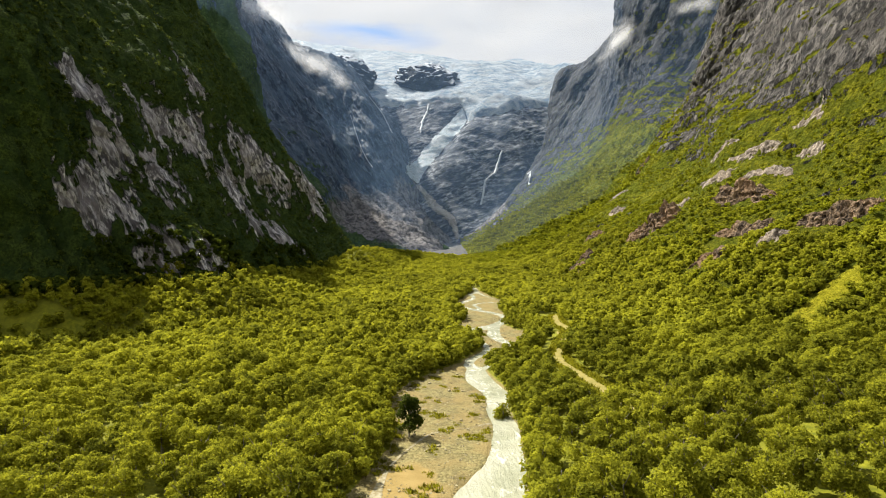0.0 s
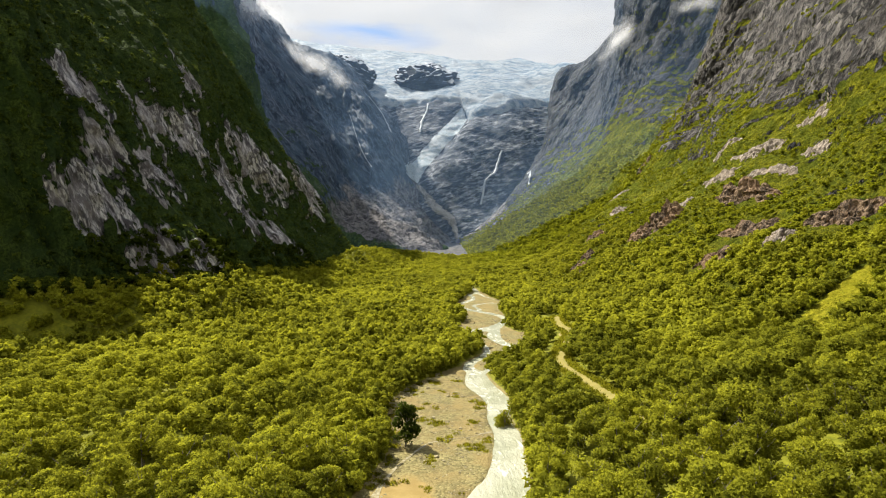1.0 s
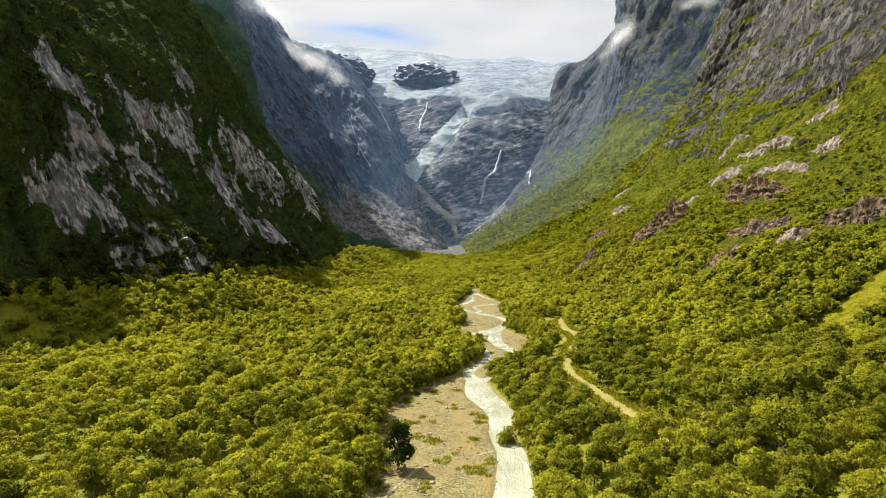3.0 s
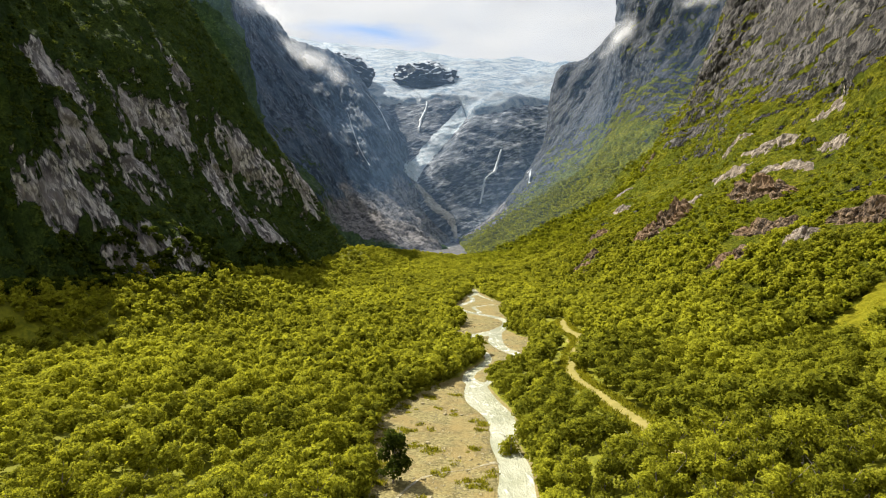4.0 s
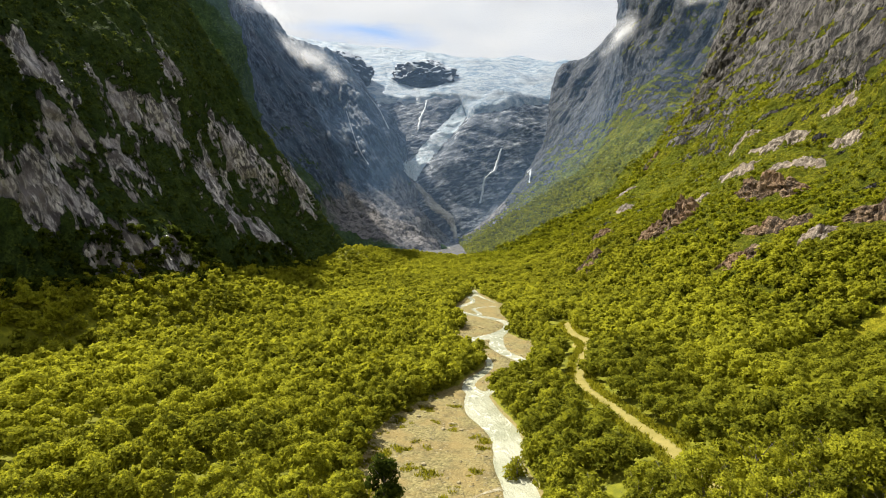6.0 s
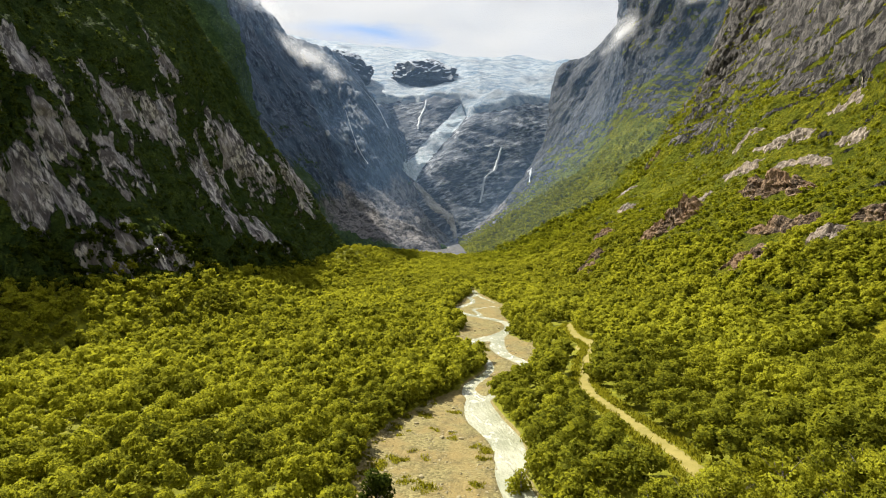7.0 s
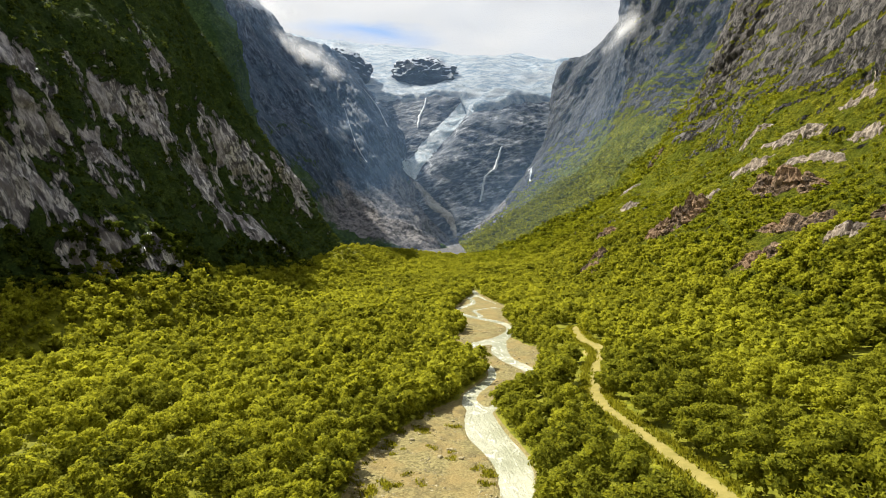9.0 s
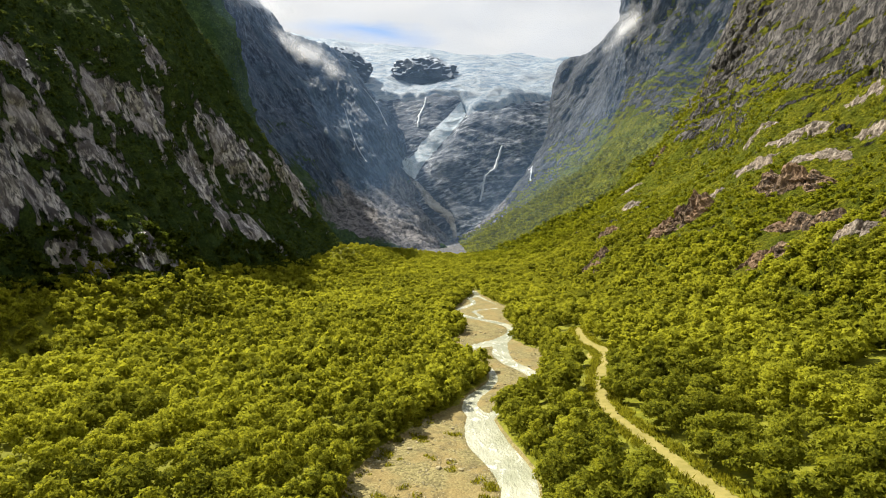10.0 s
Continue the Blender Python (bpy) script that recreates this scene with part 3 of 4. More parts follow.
LEFT_FAR = [
    [(-330, 525, 19), (-366, 571, 82), (-419, 644, 155), (-518, 774, 324), (-667, 916, 495), (-832, 1040, 654), (-1024, 1168, 782)],
    [(-187, 613, 19), (-216, 646, 88), (-256, 708, 180), (-315, 816, 408), (-391, 934, 627), (-576, 1024, 814), (-768, 1136, 942)],
    [(-110, 701, 23), (-155, 755, 64), (-223, 856, 142), (-322, 995, 331), (-447, 1151, 642), (-560, 1240, 878), (-720, 1328, 1006)],
    [(0, 902, 38), (-75, 987, 87), (-167, 1089, 189), (-238, 1177, 342), (-344, 1294, 524), (-453, 1368, 628), (-575, 1481, 686)],
    [(18, 1060, 56), (-40, 1100, 110), (-95, 1150, 205), (-138, 1185, 305), (-175, 1230, 400), (-240, 1300, 486), (-350, 1420, 535)],
    [(20, 1240, 74), (-30, 1270, 140), (-66, 1310, 235), (-112, 1380, 370), (-178, 1450, 445), (-275, 1600, 560), (-400, 1800, 640)],
    [(0, 1330, 120), (-50, 1380, 210), (-95, 1425, 305), (-160, 1500, 420), (-240, 1650, 520), (-420, 2000, 770), (-600, 2300, 860)],
]
RIGHT_NEAR = [
    [(52, -250, -3), (100, -250, 12), (140, -250, 33), (180, -250, 60), (225, -250, 105), (262, -250, 165), (380, -250, 300)],
    [(54, 0, 0), (100, 0, 11), (142, 0, 34), (180, 0, 60), (225, 0, 105), (262, 0, 165), (380, 0, 300)],
    [(58, 180, 3), (100, 180, 9), (134, 185, 25), (170, 200, 55), (210, 220, 92), (240, 240, 140), (330, 250, 290)],
    [(60, 250, 3), (100, 252, 13), (138, 246, 38), (172, 250, 57), (206, 290, 90), (238, 312, 130), (320, 330, 300)],
    [(62, 335, 4), (112, 315, 21), (152, 316, 48), (192, 325, 76), (232, 358, 122), (248, 366, 165), (320, 380, 310)],
    [(64, 440, 7), (103, 432, 28), (145, 390, 56), (188, 394, 91), (224, 442, 134), (257, 458, 178), (330, 475, 330)],
    [(62, 540, 14), (115, 512, 46), (168, 512, 76), (222, 520, 112), (258, 575, 180), (294, 564, 240), (350, 585, 370)],
    [(58, 605, 20), (106, 598, 40), (160, 606, 82), (206, 626, 122), (262, 632, 190), (280, 620, 250), (325, 625, 390)],
    [(50, 715, 30), (122, 712, 58), (190, 712, 102), (245, 715, 150), (290, 738, 212), (330, 770, 238), (420, 800, 280)],
]
RIGHT_FAR = [
    [(46, 690, 16), (120, 690, 42), (200, 700, 84), (270, 710, 130), (350, 730, 170), (440, 750, 220), (560, 780, 280)],
    [(40, 800, 34), (122, 800, 68), (200, 792, 110), (263, 788, 158), (345, 800, 228), (440, 830, 290), (580, 860, 440)],
    [(30, 940, 44), (112, 940, 86), (188, 936, 140), (262, 930, 204), (336, 926, 278), (430, 925, 350), (520, 940, 560)],
    [(28, 1050, 50), (102, 1062, 112), (184, 1066, 162), (280, 1058, 250), (324, 1050, 328), (348, 1020, 432), (372, 1040, 640)],
    [(28, 1120, 56), (98, 1110, 112), (180, 1105, 166), (268, 1100, 250), (308, 1096, 350), (327, 1092, 460), (350, 1100, 560)],
    [(28, 1190, 64), (98, 1190, 102), (160, 1195, 158), (230, 1205, 236), (312, 1220, 360), (340, 1230, 440), (390, 1250, 560)],
    [(34, 1275, 80), (100, 1270, 125), (160, 1285, 195), (226, 1300, 300), (246, 1320, 404), (280, 1335, 480), (360, 1355, 506)],
    [(70, 1420, 60), (130, 1430, 130), (205, 1440, 210), (266, 1450, 320), (306, 1480, 420), (375, 1540, 485), (500, 1640, 560)],
]
left_near = mountain("mountain_left", LEFT_NEAR, 380, 300, ROCK_LEFT, "dark wet rock cliff with painted glint streaks and hanging green scrub", (9, 4.6, 2.2), 3, bare_left, False, 1.0, DOWN_LEFT_WALL)
left_far = mountain("mountain_left_far", LEFT_FAR, 300, 220, ROCK_FAR, "far mountain wall with shade and blue haze put into its colour", (30, 9.0, 2.4), 11, bare_far, False, 2.0, DOWN_LEFT_WALL)
right_wall = mountain("mountain_right", RIGHT_NEAR, 400, 300, ROCK_RIGHT, "sunlit green mountainside rising to a grey rock wall", (5, 1.3, 1.3), 23, bare_right, True, 1.0, DOWN_RIGHT_WALL, 0.5, BEDDING)
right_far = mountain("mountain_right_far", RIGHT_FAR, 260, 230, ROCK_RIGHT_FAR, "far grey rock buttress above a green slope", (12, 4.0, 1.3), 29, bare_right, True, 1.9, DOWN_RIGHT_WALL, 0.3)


CHUTE_Y, CHUTE_X = [1340, 1357, 1396, 1440, 1475], [-66, -60, -12, 30, 75]


def head_height(x, y):
    z = np.interp(y, [1200, 1255, 1330, 1400, 1480, 1600, 1800, 2000, 2300, 2600, 3400], [60, 78, 200, 330, 442, 520, 645, 735, 842, 880, 880])
    z = z - x * 0.115 * smooth(1600, 2300, y) + 22 * fbm(x / 160, y / 160, 0 * x, 3, 0.5, 40)
    off = x - np.interp(y, CHUTE_Y, CHUTE_X)
    wall = smooth(1300, 1350, y) * smooth(1500, 1460, y)
    return z + wall * (30 * smooth(18, 75, off) * smooth(250, 150, x) - 5 * np.exp(-(off / 26) ** 2))


def ice_rim(x, y):
    """How far a place lies behind the glacier's lower edge."""
    return y - 1474 + 46 * smooth(40, 75, x) * smooth(250, 140, x) - 14 * fbm(x / 40, y / 40, 0 * x, 3)


def build_head():
    y = np.concatenate([np.linspace(1235, 1520, 130), np.linspace(1525, 2300, 130), np.linspace(2320, 3400, 20)])
    x = np.linspace(-760, 760, 330)
    Y, X = np.meshgrid(y, x, indexing="ij")
    p = np.stack([X, Y, head_height(X, Y)], -1)
    low = rocky(p[:136, 80:270], 10, 1.7, 1.6, 2.2, 51, (1, 0.2, 0.3), 0.0, (1, -0.2, -0.25))
    low[..., 2] -= 24 * smooth(0, 22, ice_rim(p[:136, 80:270, 0], p[:136, 80:270, 1]))
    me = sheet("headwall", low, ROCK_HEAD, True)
    mask_on(me, "bare", bare_head(low, 0))
    step = tagged(new("headwall", me), "grey ice-worn rock step below the glacier", "mountain", kind="structure")
    ice = p[80:].copy()
    crack = ridged(ice[..., 0] / 70, ice[..., 1] / 34 + ice[..., 0] / 160, 0 * ice[..., 0], 5, 0.62, 61)
    ice[..., 2] += 7 * crack * smooth(3000, 1900, ice[..., 1]) + 4
    ice[..., 2] -= 46 * smooth(10, -10, ice_rim(ice[..., 0], ice[..., 1]))
    me = sheet("glacier", ice, ICE, True)
    return step, tagged(new("glacier", me), "cracked white and pale blue glacier over the valley head", "glacier", kind="structure")


headwall, glacier = build_head()


def ball(nu, nv):
    """A round sheet of directions, from its foot to its crown."""
    a, b = np.meshgrid(np.linspace(0, 2 * math.pi, nu), np.linspace(-0.5 * math.pi, 0.5 * math.pi, nv), indexing="ij")
    return np.stack([np.cos(a) * np.cos(b), np.sin(a) * np.cos(b), np.sin(b)], -1)


def rock_lump(name, place, radii, material, label, category, seed, turn=0.0, grain=0.25, nu=64, nv=34, lean=0.0, tip=0.0, wedge=0.0):
    """An angular rock, sunk with its foot into the slope."""
    d = ball(nu, nv)
    k = np.max(np.abs(d), axis=2, keepdims=True) ** 0.3
    p = d / k
    s = 1 + grain * (ridged(p[..., 0] * 1.3 + seed, p[..., 1] * 1.3, p[..., 2] * 2.2, 4, 0.55, seed) - 0.6)
    p = p * s[..., None] * np.array(radii)
    p[..., 0] *= 1 + wedge * p[..., 2] / radii[2]
    p[-1] = p[0]
    me = sheet(name, p, material)
    mask_on(me, "bare", np.full(p.shape[:2], 1.0))
    ob = new(name, me)
    ob.matrix_world = pose(*place, tip, lean, turn)
    return tagged(ob, label, category)


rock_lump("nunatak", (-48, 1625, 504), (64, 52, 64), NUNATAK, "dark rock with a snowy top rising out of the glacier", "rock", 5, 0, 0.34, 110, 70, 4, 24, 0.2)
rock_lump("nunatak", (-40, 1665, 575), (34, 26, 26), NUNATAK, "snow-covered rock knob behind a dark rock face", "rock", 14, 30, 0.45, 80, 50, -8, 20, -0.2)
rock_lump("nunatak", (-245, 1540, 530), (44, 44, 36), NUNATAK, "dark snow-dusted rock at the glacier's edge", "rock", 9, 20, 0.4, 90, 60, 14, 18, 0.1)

# ---- ice and water on the head of the valley ----
bpy.context.view_layer.update()
FACES = [left_far, right_far, headwall]


def ahead(x, z):
    """The first rock met going up the valley at this place across and this height."""
    best = 5000.0
    for ob in FACES:
        hit, at, _, _ = ob.ray_cast(Vector((x, 640, z)), Vector((0, 1, 0)))
        if hit:
            best = min(best, at.y)
    return best


def ribbon(name, line, material, label, category, proud, n=60, cols=7, seed=0, cling=True, ragged=0.5):
    """A strip that clings to the rock along (x, z, width)."""
    l = catmull(line, n)
    w = l[:, 2] * (1 + ragged * fbm(np.arange(n) * 0.3, l[:, 0] * 0 + seed, l[:, 0] * 0, 4, 0.6))
    l[:, 0] += 0.6 * ragged * l[:, 2] * fbm(np.arange(n) * 0.22, l[:, 0] * 0 + seed + 40, l[:, 0] * 0, 4, 0.6)
    p = np.zeros((n, cols, 3))
    for i in range(n):
        for k in range(cols):
            f = k / (cols - 1) * 2 - 1
            x = l[i, 0] + f * w[i] / 2
            p[i, k] = (x, ahead(x, l[i, 1]), l[i, 1])
    y = p[..., 1]
    first = y.copy()
    for _ in range(8):
        y[1:-1] = (y[:-2] + y[1:-1] + y[2:]) / 3
        y[:, 1:-1] = (y[:, :-2] + y[:, 1:-1] + y[:, 2:]) / 3
    if cling:
        y[:] = np.minimum(y, first)
    f = np.linspace(-1, 1, cols)[None, :]
    p[..., 1] -= proud * (1.4 - 2.0 * f ** 2) + 0.3 * proud * fbm(p[..., 0] / 9, p[..., 2] / 9, 0 * y, 3, 0.6, seed)
    me = sheet(name, p, material)
    return tagged(new(name, me), label, category, kind="structure")


ribbon("icefall", [(108, 470, 100), (82, 438, 66), (50, 403, 46), (18, 362, 52), (-12, 323, 54), (-42, 280, 48), (-60, 248, 38), (-66, 218, 22)], ICEFALL, "pale blue icefall tongue in a rock chute", "glacier", 1.8, 130, 25, 3, True, 0.16)
MORAINE = rock_material("pale moraine", (0.22, 0.21, 0.19), (0.60, 0.57, 0.52), (0.12, 0.12, 0.12), 0.8, (1, 0, -1), 0.8, warm=(0.56, 0.54, 0.49))
FALL = bpy.data.materials.new("white water")
FALL.use_nodes = True
FALL.node_tree.nodes["Principled BSDF"].inputs["Base Color"].default_value = (0.46, 0.49, 0.52, 1)
FALL.node_tree.nodes["Principled BSDF"].inputs["Roughness"].default_value = 0.6
tongue = ribbon("moraine", [(-58, 212, 16), (-38, 188, 20), (-18, 160, 34), (12, 136, 30), (26, 110, 16), (30, 84, 10)], MORAINE, "pale grey outwash in the gorge below the ice", "moraine", 2.2, 90, 17, 4, False)
mask_on(tongue.data, "bare", np.ones(len(tongue.data.vertices)))
for k, line in enumerate((
        [(-38, 445, 4), (-40, 420, 5), (-52, 385, 8), (-55, 355, 5)],
        [(-165, 405, 2), (-140, 375, 3), (-122, 340, 3), (-112, 318, 4)],
        [(140, 300, 4), (130, 270, 7), (122, 245, 9), (100, 225, 5), (92, 190, 6), (86, 165, 5)],
        [(196, 240, 2), (188, 218, 2.6), (184, 200, 2)],
        [(-196, 345, 1.2), (-176, 290, 1.6), (-158, 250, 2), (-140, 222, 2)])):
    ribbon("waterfall", line, FALL, "thin white waterfall down grey rock", "waterfall", 1.6, 40, 5, 20 + k)

# ---- thin mist and low cloud ----
def mist_material(name, colour, thick, size, low, high, ragged=1.0):
    """Lets most light pass and scatters the rest on; thickness by noise and by each sheet's own rim."""
    m = Nodes(name)
    veil, clear, both = (m.nt.nodes.new(k) for k in ("ShaderNodeBsdfTranslucent", "ShaderNodeBsdfTransparent", "ShaderNodeMixShader"))
    veil.inputs[0].default_value = (*colour, 1)
    f = m.math("MULTIPLY", m.ranged(m.math("ADD", m.math("MULTIPLY", m.noise(size, 9, 0.66), ragged), m.attribute("rim")), low, high), thick)
    m.link(f, both.inputs[0])
    m.link(clear.outputs[0], both.inputs[1])
    m.link(veil.outputs[0], both.inputs[2])
    m.link(both.outputs[0], m.out.inputs[0])
    return m.mat


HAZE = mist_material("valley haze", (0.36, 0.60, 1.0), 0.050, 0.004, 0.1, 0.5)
CLOUD = mist_material("low cloud", (0.57, 0.575, 0.58), 0.50, 0.022, 1.35, 2.4, 2.2)


# Added blue-tinted sheet across the valley; imitates haze and lifts far shade.
def haze_sheet(y, x0, x1, z0, z1):
    X, Z = np.meshgrid(np.linspace(x0, x1, 30), np.linspace(z0, z1, 30), indexing="ij")
    p = np.stack([X, y + 0.0 * X + 25 * fbm(X / 120, Z / 120, 0 * X, 2), Z], -1)
    me = sheet("valley_haze", p, HAZE)
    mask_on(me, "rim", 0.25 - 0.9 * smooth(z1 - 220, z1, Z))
    tagged(new("valley_haze", me), "thin blue see-through sheet standing in for valley haze", "haze", kind="stuff")


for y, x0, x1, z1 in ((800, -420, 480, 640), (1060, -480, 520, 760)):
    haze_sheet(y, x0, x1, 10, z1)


def low_cloud(x, y, z, rx, rz, turn, layers=2):
    """A torn wisp: thin leaning layers, thick in the middle and frayed at the rim."""
    me_v, me_q, rim = [], [], []
    a, b = np.meshgrid(np.linspace(-1, 1, 26), np.linspace(-1, 1, 14), indexing="ij")
    ca, sa = math.cos(radians(turn)), math.sin(radians(turn))
    for k in range(layers):
        u, v = a * rx, b * rz
        d = (k - layers / 2) * rz * 0.5
        px, up = u * ca - v * sa, u * sa + v * ca
        p = np.stack([x + px, y + d + 0.25 * rz * fbm(u / rx * 2, v / rz * 2, 0 * u + k, 3), z + up + 0.4 * d], -1)
        p[..., 1] -= 0.7 * up
        me_v.append(p.reshape(-1, 3))
        me_q.append(grid_quads(26, 14) + k * 26 * 14)
        rim.append((1.05 - 1.1 * np.sqrt(a ** 2 + b ** 2)).ravel())
    me = mesh_from("low_cloud", np.concatenate(me_v), np.concatenate(me_q), CLOUD)
    mask_on(me, "rim", np.concatenate(rim))
    tagged(new("low_cloud", me), "torn white wisp of cloud against the rock", "cloud", "low clouds")


low_cloud(-240, 1085, 408, 120, 26, -26)
low_cloud(-330, 1000, 480, 110, 40, -18)
low_cloud(300, 1000, 418, 62, 24, 42)
low_cloud(400, 900, 440, 60, 22, 10)

# ---- rock outcrops on the sunny slope ----
GROUNDS = [ground, left_near, right_wall, right_far, left_far]


def drop(x, y, obs=GROUNDS):
    """Height and normal of the uppermost land at a place of the plan."""
    best, slope = -99.0, Vector((0, 0, 1))
    for ob in obs:
        hit, at, n, _ = ob.ray_cast(Vector((x, y, 1500)), Vector((0, 0, -1)))
        if hit and at.z > best:
            best, slope = at.z, n
    return best, slope


def ledge(x0, y0, length, deep, high, facing, material, label, lean, seed):
    """A rock step in the slope: a bare tread, a broken face below its lip, and fallen blocks."""
    pick = np.random.default_rng(seed)
    f = np.array((math.cos(radians(facing)), math.sin(radians(facing))))
    strike = np.array((-f[1], f[0]))
    nu, nv = int(26 + length * 0.9), 30
    u, v = np.meshgrid(np.linspace(-1, 1, nu), np.linspace(0, 1, nv), indexing="ij")
    taper = np.clip(1 - np.abs(u) ** 2.2, 0, 1) * (0.75 + 0.9 * fbm(u * 2.3, 0 * u + seed, 0 * u, 4, 0.6, seed))
    rise = 1.5 * high * np.clip(taper, 0.02, 1.3)
    lip = 0.40 * deep * fbm(u * 1.9, 0 * u + 3.7 * seed, 0 * u, 4, 0.6, seed + 1)
    tread = np.clip(v / 0.55, 0, 1)
    face = np.clip((v - 0.55) / 0.45, 0, 1)
    a = lip - deep * (1 - tread) * (0.3 + 0.7 * np.clip(taper, 0, 1)) + lean * rise * face
    x, y = x0 + strike[0] * u * length / 2 + f[0] * a, y0 + strike[1] * u * length / 2 + f[1] * a
    z = np.array([drop(p, q, [ground, right_wall])[0] for p, q in zip(x.ravel(), y.ravel())]).reshape(x.shape)
    z = z - 0.7 * (1 - tread) + rise * smooth(0, 1, tread) * (1 - face) - 1.2 * smooth(0.6, 1, face)
    rough = terraced(fbm(x / 5.5, y / 5.5, z / 2.4, 4, 0.6, seed + 2), 4) * 0.38 * high
    inner = smooth(0, 0.2, v) * smooth(1.0, 0.8, v) * smooth(1, 0.85, np.abs(u))
    p = np.stack([x + f[0] * rough * inner * smooth(0.3, 0.7, v), y + f[1] * rough * inner * smooth(0.3, 0.7, v), z + 0.35 * rough * inner], -1)
    root = new("rock_outcrop", None)
    root.matrix_basis = pose(x0, y0, drop(x0, y0, [ground, right_wall])[0])
    home = np.array(root.matrix_basis.translation)
    me = sheet("ledge", p - home, material)
    me.polygons.foreach_set("use_smooth", np.zeros(len(me.polygons), bool))
    mask_on(me, "bare", 1.0 - 0.75 * smooth(0.35, 0.0, v) - 0.5 * smooth(0.75, 1.0, np.abs(u)))
    part("ledge", me, root)
    d = ball(9, 6)
    for k in range(int(3 + length / 9)):
        i, size = int(pick.integers(nu // 6, nu - nu // 6)), high * pick.uniform(0.10, 0.26)
        bx, by = p[i, -1, :2] + f * pick.uniform(-0.3, 1.2) * size
        bz = drop(bx, by, [ground, right_wall])[0]
        q = d / np.max(np.abs(d), axis=2, keepdims=True) ** 0.8
        q = q * (1 + 0.5 * fbm(q[..., 0] + k * 3.1, q[..., 1] + seed, q[..., 2], 3, 0.6, seed))[..., None]
        q[-1] = q[0]
        q = q * size * np.array([pick.uniform(0.9, 1.6), pick.uniform(0.7, 1.1), pick.uniform(0.5, 0.8)]) + np.array((bx, by, bz + 0.2 * size)) - home
        me = mesh_from("block", q.reshape(-1, 3), grid_quads(9, 6), material, False)
        mask_on(me, "bare", np.full(len(me.vertices), 0.9))
        part("block", me, root)
    return tagged(root, label, "rock outcrop", "outcrops of the sunny slope")


RUST, PALE = "rusty brown rock step in a green slope", "pale grey rock slab among green scrub"
LEDGES = [
    (212, 385, 32, 13, 3.0, 204, OUTCROP, PALE), (232, 364, 24, 8, 1.8, 200, OUTCROP, PALE), (204, 396, 22, 7, 2.0, 204, OUTCROP, PALE),
    (188, 394, 32, 8, 2.4, 203, OUTCROP, PALE), (198, 352, 40, 8, 2.4, 200, OUTCROP, PALE), (180, 345, 52, 7, 8.0, 200, OUTCROP_RED, RUST),
    (146, 389, 34, 12, 9.5, 207, OUTCROP_RED, RUST), (138, 412, 22, 8, 5.0, 206, OUTCROP_RED, RUST), (153, 290, 48, 11, 4.5, 199, OUTCROP_RED, RUST),
    (142, 247, 17, 8, 3.0, 203, OUTCROP, PALE), (165, 240, 40, 13, 5.0, 199, OUTCROP_RED, RUST), (131, 280, 32, 10, 4.0, 205, OUTCROP_RED, RUST),
    (101, 432, 26, 8, 4.6, 208, OUTCROP_RED, RUST), (112, 448, 22, 7, 3.4, 207, OUTCROP_RED, RUST), (132, 504, 26, 9, 4.5, 210, OUTCROP_RED, RUST),
    (170, 560, 24, 8, 3.0, 210, OUTCROP, PALE), (222, 636, 24, 7, 5.0, 212, OUTCROP_RED, RUST), (165, 402, 22, 7, 2.6, 205, OUTCROP, PALE),
    (208, 424, 24, 7, 2.6, 206, OUTCROP, PALE), (218, 340, 20, 6, 2.2, 200, OUTCROP, PALE), (186, 615, 30, 7, 2.6, 212, OUTCROP, PALE),
]
for k, spec in enumerate(LEDGES):
    ledge(*spec, 1.6 if spec[6] is OUTCROP else 0.8, 300 + 10 * k)


# ---- trees ----
def crown_mesh(rng, n, size, height, radius, low, lobes=9):
    """Leaf tufts (three corners each) on the shells of many lobes that make up an uneven crown. Returns three corners and the lobe's normal (n, 4, 3)."""
    c = rng.normal(size=(lobes, 3))
    c = c / np.linalg.norm(c, axis=1)[:, None] * rng.uniform(0.35, 0.85, (lobes, 1))
    c = c * np.array([radius, radius, (height - low) / 2]) + np.array([0, 0, (height + low) / 2])
    c[0] = (rng.normal() * 0.2, rng.normal() * 0.2, height - radius * 0.5)
    r = radius * rng.uniform(0.22, 0.50, lobes)
    pick = rng.choice(lobes, n, p=r ** 2 / np.sum(r ** 2))
    d = rng.normal(size=(n, 3))
    d[:, 2] = d[:, 2] + 0.35
    d = d / np.linalg.norm(d, axis=1)[:, None]
    at = c[pick] + d * (r[pick] * rng.uniform(0.6, 1.08, n))[:, None] * np.array([1, 1, 0.85])
    face = d + 0.75 * rng.normal(size=(n, 3)) + np.array([0, 0, 0.35])
    face = face / np.linalg.norm(face, axis=1)[:, None]
    t1 = np.cross(face, rng.normal(size=(n, 3)))
    t1 = t1 / np.linalg.norm(t1, axis=1)[:, None]
    t2 = np.cross(face, t1)
    s = (size * rng.uniform(0.6, 1.35, n))[:, None]
    soft = d * 1.0 + 0.38 * face + np.array([0, 0, 0.25])
    soft = soft / np.linalg.norm(soft, axis=1)[:, None]
    return np.stack([at + t1 * s, at - 0.55 * t1 * s + 0.8 * t2 * s, at - 0.5 * t1 * s - 0.8 * t2 * s, soft], axis=1)


